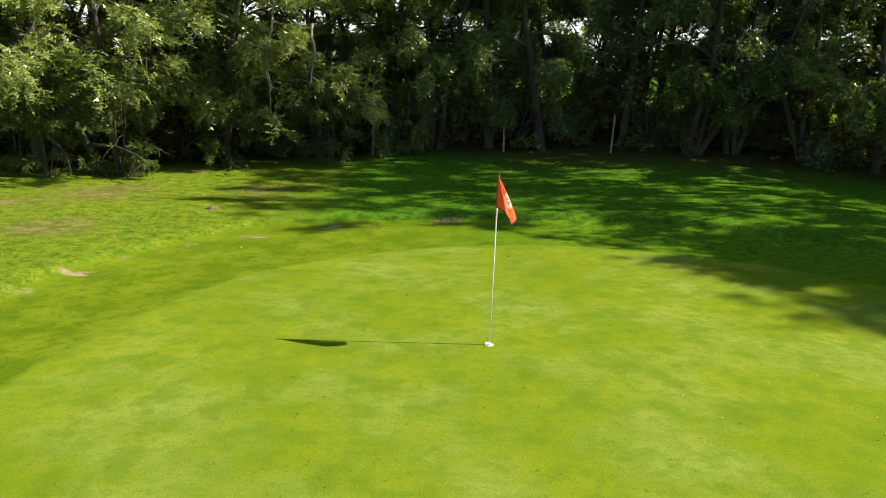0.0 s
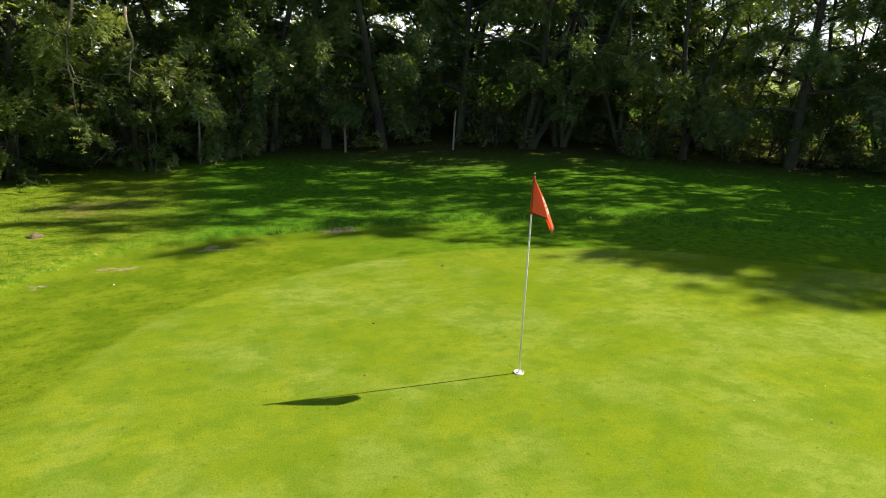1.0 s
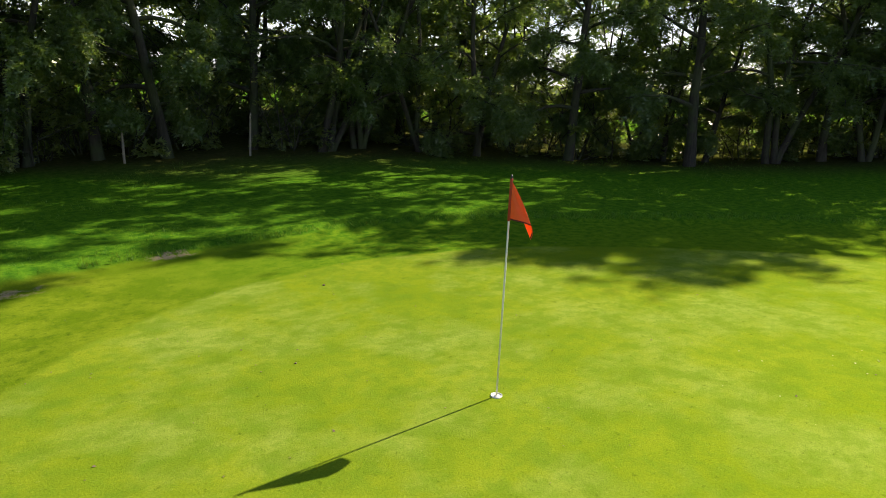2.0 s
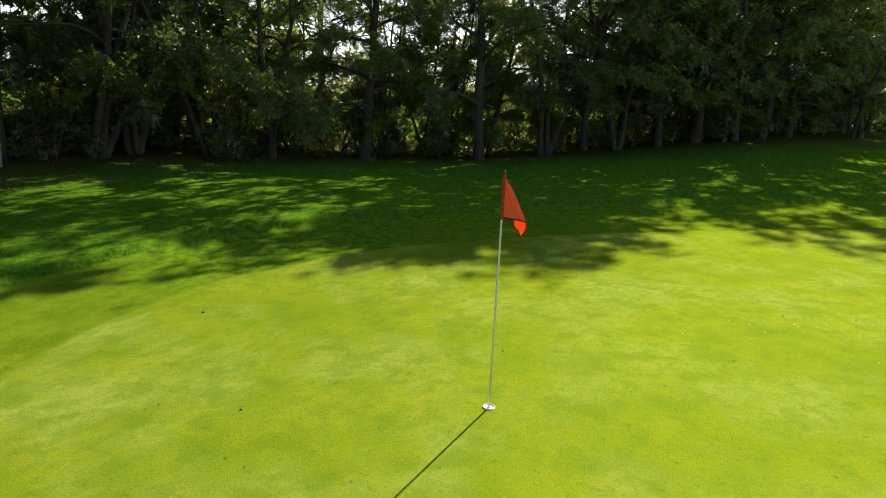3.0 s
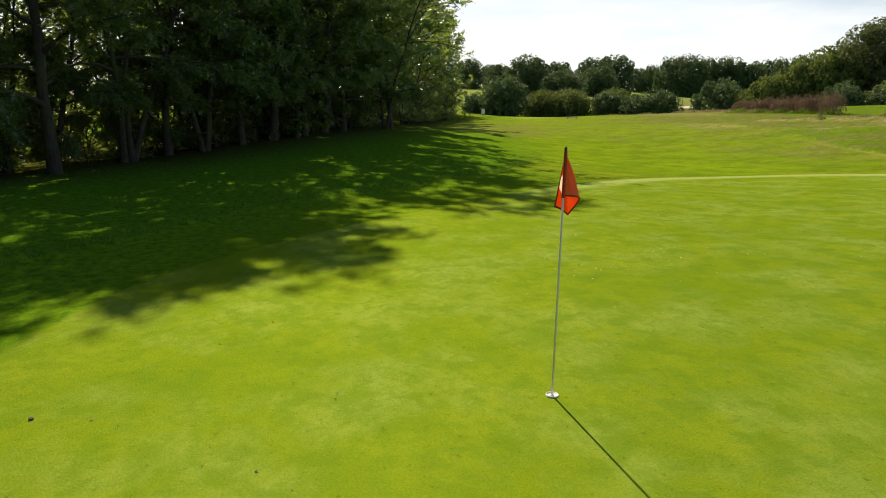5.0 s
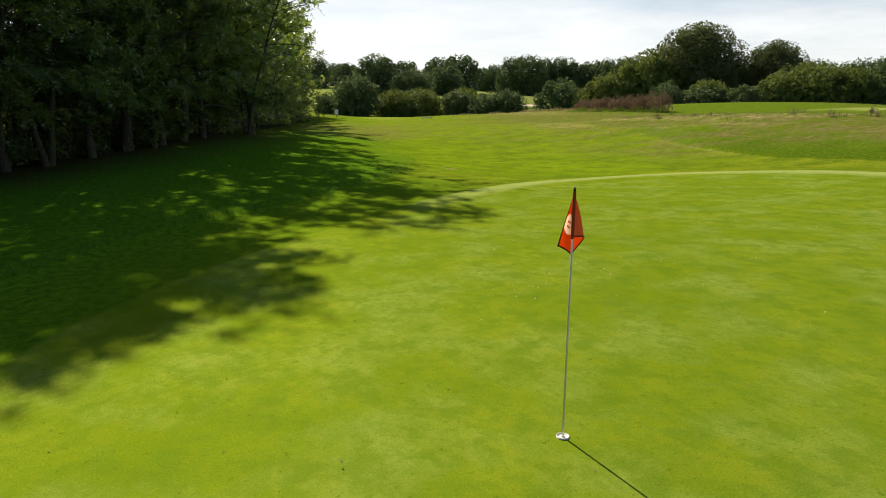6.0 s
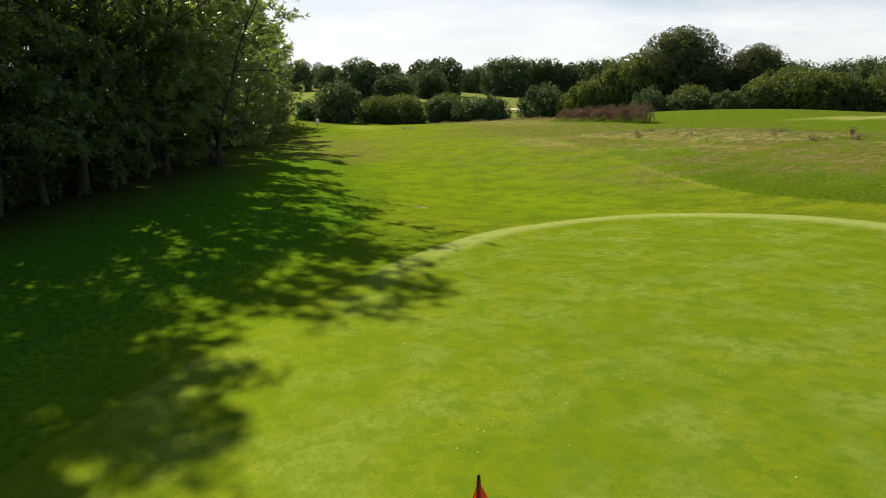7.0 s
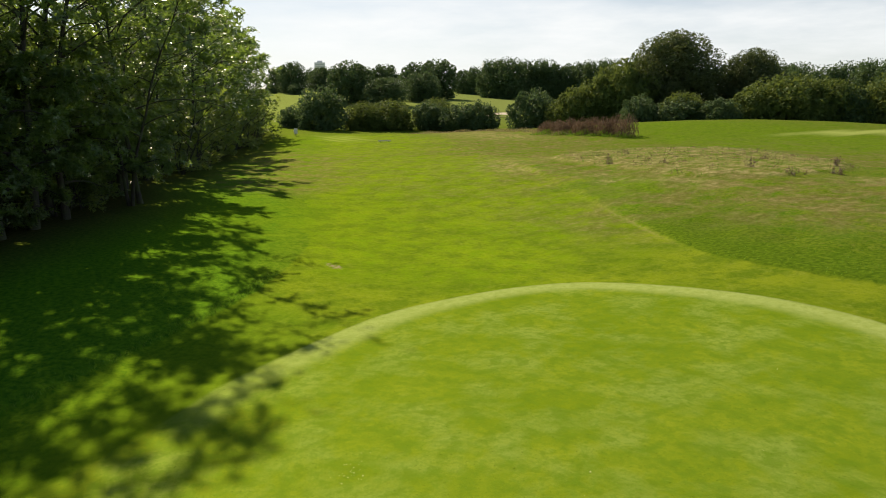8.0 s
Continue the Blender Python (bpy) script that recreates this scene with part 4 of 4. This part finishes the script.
    plant(kind, x, y, size * 1.12, (0, 0), tall * (0.80 if kind in ("far", "oak") else 0.84))
for k in range(9):
    x, y = across(-0.27 + 0.03 * k + 0.01 * math.sin(5 * k), 265 + 30 * (k * 0.618 % 1))
    plant("bush", x, y, 0.5 + 0.25 * (k * 0.37 % 1))


# ---- flag and hole ----
HOLE = Vector((0.79, 7.59, height_at(0.79, 7.59)))


FLAG_RIM = [(0.0, (0, 0, 1.75), (-0.9, -0.4, 0.15)), (0.45, (0.088, -0.203, 1.715), (0.1, -1.0, 0.2)), (0.74, (0.166, -0.130, 1.56), (0.72, -0.66, 0.2)), (1.0, (0.229, -0.028, 1.63), (0.85, -0.5, 0.2))]


def cloth(u, v, lift=0.0):
    """A point of the hanging flag: u along the fly, v up the hoist, in metres from the stick's foot. The cloth folds once and dips at its lower corner."""
    i = 0 if u < 0.45 else 1 if u < 0.74 else 2
    (u0, p0, n0), (u1, p1, n1) = FLAG_RIM[i], FLAG_RIM[i + 1]
    k = (u - u0) / (u1 - u0)
    nrm = Vector(n0).lerp(Vector(n1), k).normalized()
    rim = Vector(p0).lerp(Vector(p1), k) + nrm * (0.020 * math.sin(math.pi * k) + 0.006 * math.sin(9 * u))
    head = Vector((0, 0, 2.118)).lerp(rim, 0.10 * min(u * 2.5, 1.0))
    crease = nrm * (0.012 * math.sin(math.pi * v) * math.sin(14 * u + 2 * v) * min(u * 4, 1.0))
    return rim.lerp(head, v) + crease + nrm * lift


def sheet(u0, u1, v0, v1, nu, nv, lift=0.0, keep=None):
    verts, faces = [], []
    for i in range(nu + 1):
        for j in range(nv + 1):
            verts.append(cloth(u0 + (u1 - u0) * i / nu, v0 + (v1 - v0) * j / nv, lift))
    for i in range(nu):
        for j in range(nv):
            if keep is None or keep((i + 0.5) / nu, (j + 0.5) / nv):
                a = i * (nv + 1) + j
                faces.append((a, a + nv + 1, a + nv + 2, a + 1))
    return verts, faces


def lathe(profile, sides=20):
    bm = bmesh.new()
    rings = [[bm.verts.new((r * math.cos(2 * math.pi * k / sides), r * math.sin(2 * math.pi * k / sides), z)) for k in range(sides)] for r, z in profile]
    for a, b in zip(rings, rings[1:]):
        for k in range(sides):
            bm.faces.new((a[k], a[(k + 1) % sides], b[(k + 1) % sides], b[k]))
    bm.faces.new(rings[0][::-1])
    bm.faces.new(rings[-1])
    for f in bm.faces:
        f.smooth = True
    return bm


def flagstick():
    root = tagged(new("flagstick"), "white golf flagstick with a limp orange flag, standing in the hole", "flagstick")
    root.location = HOLE
    part("pole", lathe([(0.0095, 0.0), (0.0095, 1.3), (0.0085, 1.31), (0.0085, 2.12)], 10), STICK, root, "white fibreglass pole")
    part("tip", lathe([(0.010, 2.115), (0.012, 2.12), (0.012, 2.14), (0.006, 2.155)], 10), BLACK, root, "black plastic tip")
    part("sleeve", lathe([(0.012, 1.735), (0.0145, 1.74), (0.014, 2.112), (0.012, 2.122)], 12), SLEEVE, root, "orange sleeve holding the flag, coloured dark as if backlit")
    def printed(a, b):
        r = math.hypot((a - 0.86) / 0.13, (b - 0.50) / 0.18)
        return 0.42 < r < 1.0 or (r < 1.0 and abs(b - 0.50) < 0.03)

    v, f = sheet(0, 1, 0, 1, 64, 32, 0.0, lambda a, b: not printed(a, b))
    flag = part("flag", mesh_of("flag", v, f, [ORANGE], smooth=True), None, root, "orange cloth flag hanging in folds")
    thick = flag.modifiers.new("thickness", "SOLIDIFY")
    thick.thickness = 0.0015
    for u0, u1, v0, v1, nu, nv in ((0, 1, 0, 0.035, 36, 1), (0.975, 1, 0, 1, 1, 16)):
        v, f = sheet(u0, u1, v0, v1, nu, nv, 0.003)
        w, g = sheet(u0, u1, v0, v1, nu, nv, -0.003)
        f += [tuple(len(v) + i for i in q) for q in g]
        part("hem", mesh_of("hem", v + w, f, [HEM], smooth=True), None, flag)
    v, f = sheet(0, 1, 0, 1, 64, 32, 0.0, printed)
    part("emblem", mesh_of("emblem", v, f, [EMBLEM], smooth=True), None, flag, "round white printed emblem")
    return root


def hole_cup():
    root = tagged(new("hole_cup"), "white plastic hole cup set in the green", "golf hole")
    root.location = HOLE
    part("rim", lathe([(0.030, 0.002), (0.050, 0.004), (0.052, 0.012), (0.056, 0.012), (0.058, -0.03)], 28), WHITE, root)
    part("socket", lathe([(0.010, 0.0), (0.018, 0.004), (0.018, 0.010), (0.0095, 0.012)], 16), WHITE, root)
    return root


flagstick()
hole_cup()


# ---- fence posts at the wood ----
def fence_post(x, y, tall, lean):
    bm = bmesh.new()
    rings = []
    for i in range(6):
        f = i / 5
        r = 0.04 - 0.008 * f
        rings.append([bm.verts.new((r * math.cos(k * math.pi / 4) * (1 + 0.08 * math.sin(k * 3 + i)), r * math.sin(k * math.pi / 4), -0.2 + (tall + 0.2) * f + (0.03 * math.cos(k * math.pi / 4) if i == 5 else 0))) for k in range(8)])
    for a, b in zip(rings, rings[1:]):
        for k in range(8):
            bm.faces.new((a[k], a[(k + 1) % 8], b[(k + 1) % 8], b[k]))
    bm.faces.new(rings[-1])
    me = bpy.data.meshes.new("fence_post")
    bm.to_mesh(me)
    bm.free()
    me.materials.append(WEATHERED)
    ob = tagged(new("fence_post", me), "weathered round wooden fence post at the wood's edge", "post", "fence posts")
    ob.matrix_basis = pose(x, y, height_at(x, y), lean, lean * 0.6, 0)


for x, y, tall, lean in ((-2.0, 24.6, 1.45, 1.0), (2.86, 25.2, 1.4, -1.5), (6.87, 25.0, 1.5, 1.2)):
    fence_post(x, y, tall, lean)


# ---- dead boughs hanging in front of the wood ----
def dead_bough(x, y, z, seed, length):
    """A bare broken bough that hangs from a crown, its root in a tree behind."""
    r = random.Random(seed)
    verts, faces = [], []
    stem = limb(r, Vector((0, 1.6, length * 0.75)), Vector((0.1, -0.55, -0.5)), length * 0.7, 5, 0.28, -0.12)
    stem += limb(r, stem[-1], Vector((r.uniform(-0.3, 0.3), -0.1, -1)), length * 0.55, 5, 0.38, -0.1)[1:]
    tube(stem, [0.05 - 0.004 * i for i in range(len(stem))], 6, verts, faces)
    twigs = []
    for k in range(7):
        i = 4 + k % 6
        twigs.append(([], []))
        twig = limb(r, stem[i], Vector((r.uniform(-1, 1), r.uniform(-0.6, 0.3), r.uniform(-0.8, 0.2))), length * r.uniform(0.2, 0.4), 4, 0.3, -0.06)
        tube(twig, [0.018, 0.014, 0.010, 0.007, 0.003], 4, *twigs[-1])
    root = tagged(new("dead_bough"), "bare pale dead bough hanging from a tree", "branch", "dead boughs")
    root.location = (x, y, z)
    part("bough", mesh_of("bough", verts, faces, [BARK_PALE], smooth=True), None, root)
    for v, f in twigs:
        part("twig", mesh_of("twig", v, f, [BARK_PALE], smooth=True), None, root)
    return root


dead_bough(-4.9, 20.6, 2.6, 3, 2.6)
dead_bough(-3.7, 20.4, 2.7, 8, 1.7)


# ---- loose grass, weeds and litter ----
def blades(count, place, low, high, width, seed):
    """Corners of upright grass blades; place gives x and y for each."""
    g = np.random.default_rng(seed)
    x, y = place(g, count)
    z = hills(x, y)
    tall = g.uniform(low, high, len(x))
    a = g.uniform(0, 2 * math.pi, len(x))
    wide = np.stack([np.cos(a), np.sin(a), np.zeros_like(a)], axis=1) * (width * g.uniform(0.6, 1.3, len(x)))[:, None]
    lean = np.stack([g.normal(size=len(x)) * 0.45, g.normal(size=len(x)) * 0.45, np.ones_like(a)], axis=1) * tall[:, None]
    foot = np.stack([x, y, z - 0.01], axis=1)
    return np.stack([foot - wide, foot + wide, foot + lean + wide * 0.15, foot + lean - wide * 0.15], axis=1)


def in_rough(x0, x1, y0, y1, clump=0.0, inner=0.1):
    def place(g, count):
        x, y = g.uniform(x0, x1, count), g.uniform(y0, y1, count)
        ok = (edge_distance(x, y, MOWN_EDGE) > inner) & (edge_distance(x, y, WOOD_EDGE) > -1.5)
        if clump:
            grain = np.array([noise.noise((a * clump, b * clump, 7.7)) for a, b in zip(x, y)])
            ok &= grain + g.uniform(-0.5, 0.5, count) > 0.0
        return x[ok], y[ok]
    return place


def stuff(name, corners, material, label, category):
    return tagged(new(name, quads_mesh(name, corners, material)), label, category, kind="stuff")


stuff("rough_grass", blades(60000, in_rough(-16, 3, 8, 25, 1.1), 0.04, 0.13, 0.011, 1), BLADE, "tufted uncut grass of the rough", "grass")
stuff("rough_grass", blades(42000, in_rough(3, 24, 2, 25, 1.1), 0.04, 0.13, 0.011, 2), BLADE, "shaded uncut grass beside the wood", "grass")
stuff("rough_grass", blades(24000, in_rough(8, 42, -42, -15, 0.7), 0.05, 0.15, 0.022, 3), BLADE, "tufted grass on the slope of the knoll", "grass")


def along_cut(first, last, inner, outer):
    """Places along a stretch of the mown edge, a little to its outside."""
    def place(g, count):
        a = np.array([p for p in MOWN_EDGE if first[0] <= p[0] <= last[0] and min(first[1], last[1]) <= p[1] <= max(first[1], last[1])])
        i = g.integers(0, len(a) - 1, count)
        d = a[i + 1] - a[i]
        ok = np.hypot(d[:, 0], d[:, 1]) < 4
        i, d = i[ok], d[ok]
        side = np.stack([-d[:, 1], d[:, 0]], axis=1) / np.hypot(d[:, 0], d[:, 1])[:, None]
        p = a[i] + d * g.uniform(0, 1, (len(i), 1)) + side * g.uniform(inner, outer, (len(i), 1))
        return p[:, 0], p[:, 1]
    return place


stuff("edge_grass", blades(6000, along_cut((-1, -2), (24, 15.4), 0.02, 0.5), 0.05, 0.13, 0.010, 17), BLADE, "longer grass standing along the mown edge beside the wood", "grass")
stuff("dry_stems", blades(9000, in_rough(-15, -3, 8, 21, 0.8, 0.4), 0.03, 0.10, 0.012, 16), BLADE_DRY, "dry tan stems among the rough grass", "dry grass")


def straw_place(g, count):
    x, y = g.uniform(22, 50, count * 2), g.uniform(-51, -28, count * 2)
    ok = edge_distance(x, y, STRAW_PATCH) < -0.1
    return x[ok][:count], y[ok][:count]


stuff("dry_grass", blades(9000, straw_place, 0.12, 0.30, 0.028, 4), BLADE_DRY, "cut straw-coloured grass lying on the slope", "dry grass")


def tuft_place(g, count):
    """Uneven tufts, closer together in some spots of the straw."""
    x, y = straw_place(g, count // 25)
    return np.repeat(x, 25) + g.normal(size=len(x) * 25) * 0.22, np.repeat(y, 25) + g.normal(size=len(x) * 25) * 0.22


stuff("green_tufts", blades(9000, tuft_place, 0.16, 0.36, 0.03, 14), BLADE, "green tufts growing up through the straw", "grass")
stuff("brown_tufts", blades(4000, tuft_place, 0.16, 0.42, 0.03, 15), HEATH, "dark brown dead tufts in the straw", "dry grass")


def weed_clump(x, y, tall, seed):
    r = random.Random(seed)
    verts, faces, tips = [], [], []
    for k in range(9):
        line = limb(r, Vector((r.uniform(-0.2, 0.2), r.uniform(-0.2, 0.2), -0.05)), Vector((r.uniform(-0.3, 0.3), r.uniform(-0.3, 0.3), 1)), tall * r.uniform(0.6, 1.0), 4, 0.14, 0.03)
        tube(line, [0.012, 0.010, 0.008, 0.006, 0.004], 4, verts, faces)
        tips += [tuple(p) for p in line[1:]]
    g = np.random.default_rng(seed)
    pts = np.repeat(np.array(tips), 3, axis=0)
    pts = pts + g.normal(size=pts.shape) * 0.06
    root = tagged(new("weed"), "tall brown weed gone to seed in the rough", "weed", "weeds of the slope")
    root.location = (x, y, height_at(x, y))
    part("stalks", mesh_of("stalks", verts, faces, [HEATH]), None, root)
    part("leaves", quads_mesh("leaves", leaf_cloud(g, pts, np.full(len(pts), 0.06)), HEATH), None, root)


for k, (x, y, tall) in enumerate([(23.3, -31.2, 0.7), (38.4, -31.3, 0.7), (24.0, -36.5, 0.9), (27.0, -32.6, 0.8), (36.4, -29.6, 0.7), (33.0, -31.4, 0.6), (30.0, -38.0, 0.7), (41.5, -36.0, 0.6), (24.8, -38.0, 0.8), (21.9, -33.4, 0.6)]):
    weed_clump(x, y, tall, 40 + k)


def thicket(name, label, rows, leaf, count, size, seed):
    """A low dense thicket of stalks; rows of x, y, radius and height."""
    g = np.random.default_rng(seed)
    pts = []
    for x, y, rad, tall in rows:
        m = count // len(rows)
        d, a = rad * np.sqrt(g.uniform(0, 1, m)), g.uniform(0, 2 * math.pi, m)
        px, py = x + d * np.cos(a), y + d * np.sin(a)
        h = g.uniform(0, 1, m) ** 0.7 * tall * (1 - 0.5 * (d / rad) ** 2)
        pts.append(np.stack([px, py, hills(px, py) + h], axis=1))
    pts = np.concatenate(pts)
    c = leaf_cloud(g, pts, np.full(len(pts), size), 1.0, 0.0)
    stalk = (c - pts[:, None, :]) * np.array((0.3, 0.3, 1.8)) + pts[:, None, :]
    return stuff(name, stalk, leaf, label, "thicket")


thicket("weed_thicket", "reddish-brown thicket of tall dead weeds by the fairway", [across(0.274 - 0.0062 * k, 84 + 0.4 * k + 1.2 * math.sin(5 * k)) + (1.15 + 0.2 * math.sin(3 * k), (2.8 - 0.05 * k) * (0.86 + 0.14 * math.sin(2.3 * k + 1))) for k in range(21)], HEATH, 14000, 0.19, 9)
thicket("thicket_foot", "low green weeds along the thicket's foot", [across(0.27 - 0.009 * k, 82.6 + 0.5 * k + 0.6 * math.sin(4 * k)) + (0.8, 0.55 + 0.3 * math.sin(2 * k)) for k in range(16)], BLADE, 2600, 0.16, 12)
thicket("heath_strip", "low dry heather and straw along the fairway crest", [across(0.06 - 0.016 * k, 111 + 0.5 * k + math.sin(3 * k)) + (1.6, 0.34 + 0.18 * math.sin(4 * k)) for k in range(7)] + [across(0.075 + 0.014 * k, 104 - 2.2 * k + math.sin(5 * k)) + (1.5, 0.45 + 0.25 * math.sin(3 * k)) for k in range(8)], BLADE_DRY, 4200, 0.17, 10)


def litter_place(spots, each):
    def place(g, count):
        xy = np.concatenate([np.array((x, y)) + g.normal(size=(each, 2)) * r for x, y, r in spots])
        return xy[:, 0], xy[:, 1]
    return place


def flecks(name, place, size, material, label, seed):
    g = np.random.default_rng(seed)
    x, y = place(g, 0)
    pts = np.stack([x, y, hills(x, y) + 0.008], axis=1)
    c = leaf_cloud(g, pts, size * g.uniform(0.6, 1.4, len(pts)), 1.3, 3.0)
    return stuff(name, c, material, label, "litter")


flecks("pale_flecks", litter_place([(4.83, 5.14, 0.35), (9.5, 0.9, 0.3), (5.5, 4.2, 0.8), (3.9, 5.6, 0.7), (7, 2, 2.0), (3, 1, 2.5), (6, -4, 3.0), (4.9, 5.0, 0.2), (9.4, 1.0, 0.15), (5, 3, 1.5), (7, 4, 1.2)], 14), 0.019, PALE_TURF, "pale flecks of worn turf and clippings", 21)
flecks("dark_flecks", litter_place([(1.0, 11.0, 1.2), (4.0, 10.6, 1.2), (-1, 9.5, 1.5), (7, 8, 1.5), (2, 6, 3), (-1, 5, 2.5), (3, 4, 3), (6, 6, 3), (1, 8.5, 2.5), (8, 4, 3)], 22), 0.017, EARTH, "small dark bits of leaf on the green", 22)
flecks("clover_flowers", litter_place([(-8, 15, 2.2), (-7, 19, 2.0), (-10, 17, 2.0), (-5, 16.5, 1.2)], 70), 0.022, WHITE, "small white clover flowers in the rough", 23)


def clod(x, y, size, seed):
    bm = bmesh.new()
    bmesh.ops.create_icosphere(bm, subdivisions=2, radius=size)
    for v in bm.verts:
        v.co *= 1 + 0.35 * noise.noise(v.co * (2.2 / size) + Vector((seed, 0, 0)))
        v.co.z *= 0.7
    me = bpy.data.meshes.new("earth_clod")
    bm.to_mesh(me)
    bm.free()
    me.materials.append(EARTH)
    ob = tagged(new("earth_clod", me), "rough brown clod of earth lying on the grass", "clod", "earth clods")
    ob.matrix_basis = pose(x, y, height_at(x, y) + size * 0.4, 0, 0, seed * 40)


for x, y, size, seed in ((-5.16, 15.84, 0.14, 1), (-4.95, 15.95, 0.06, 2), (1.53, 11.86, 0.02, 3), (-0.29, 9.53, 0.014, 4)):
    clod(x, y, size, seed)


# ---- far marks ----
def box(bm, lo, hi, bevel=0.0):
    made = bmesh.ops.create_cube(bm, size=1.0)
    for v in made["verts"]:
        v.co = Vector([a + (b - a) * (c + 0.5) for a, b, c in zip(lo, hi, v.co)])
    if bevel:
        bmesh.ops.bevel(bm, geom=bm.edges[:], offset=bevel, segments=2, affect="EDGES")
    return bm


def marker_sign(x, y):
    root = tagged(new("tee_sign"), "small white sign on a post at the far tee", "sign")
    root.location = (x, y, height_at(x, y))
    part("post", box(bmesh.new(), (-0.05, -0.05, -0.1), (0.05, 0.05, 0.5), 0.008), WEATHERED, root)
    part("board", box(bmesh.new(), (-0.06, -0.3, 0.45), (0.06, 0.3, 1.35), 0.02), WHITE, root, "white board")


marker_sign(*across(-0.217, 116))


def tower_block(x, y, wide, top, floors):
    base = height_at(x, y)
    root = tagged(new("tower_block"), "pale concrete tower block on the skyline", "building", "towers on the skyline")
    root.matrix_basis = pose(x, y, base, 0, 0, -20)
    tall = top - base
    part("wall", box(bmesh.new(), (-wide / 2, -wide / 2, 0), (wide / 2, wide / 2, tall)), CONCRETE, root)
    part("roof", box(bmesh.new(), (-wide * 0.2, -wide * 0.25, tall), (wide * 0.2, wide * 0.25, tall + 4)), CONCRETE, root)
    pane = None
    for k in range(floors):
        z = tall - 4 - 3.4 * k
        ob = part("window_band", box(bmesh.new(), (-wide / 2 - 0.15, -wide * 0.42, z - 1.5), (-wide / 2 + 0.1, wide * 0.42, z)), GLASS_FAR, root) if pane is None else new("window_band", pane)
        if pane is None:
            pane = ob.data
        else:
            ob.parent = root
            ob.location = (0, 0, -3.4 * k)


x, y = across(-0.178, 1500)
tower_block(x, y, 22, 103, 6)
x, y = across(0.0635, 1500)
tower_block(x, y, 17, 103, 6)


def sand_bunker(x, y, long, wide, seed):
    """A shallow bowl of sand with a wavering rim and a raised grass lip."""
    verts, faces = [(x, y, height_at(x, y) + 0.05)], []
    rings, sides = 5, 36
    for i in range(1, rings + 1):
        f = i / rings
        for k in range(sides):
            a = 2 * math.pi * k / sides
            w = 1 + 0.18 * noise.noise((math.cos(a) * 1.5, math.sin(a) * 1.5, seed))
            px, py = x + long * w * f * math.cos(a), y + wide * w * f * math.sin(a)
            verts.append((px, py, height_at(px, py) + 0.05 + 0.25 * f ** 3))
    faces += [(0, 1 + k, 1 + (k + 1) % sides) for k in range(sides)]
    for i in range(rings - 1):
        for k in range(sides):
            a, b = 1 + i * sides + k, 1 + i * sides + (k + 1) % sides
            faces.append((a, a + sides, b + sides, b))
    return tagged(new("sand_bunker", mesh_of("sand_bunker", verts, faces, [SAND], smooth=True)), "pale sand bunker beyond the bushes", "bunker")


sand_bunker(151, -96, 4.5, 5.0, 2)


def low_board(x, y):
    root = tagged(new("tee_board"), "low white board lying on short feet at the tee", "board")
    root.matrix_basis = pose(x, y, height_at(x, y), 0, 0, -28)
    part("board", box(bmesh.new(), (-0.06, -0.85, 0.08), (0.06, 0.85, 0.22), 0.015), WHITE, root)
    for side in (-0.6, 0.6):
        part("foot", box(bmesh.new(), (-0.08, side - 0.05, -0.05), (0.08, side + 0.05, 0.08), 0.01), WEATHERED, root)


low_board(84.7, -33.1)
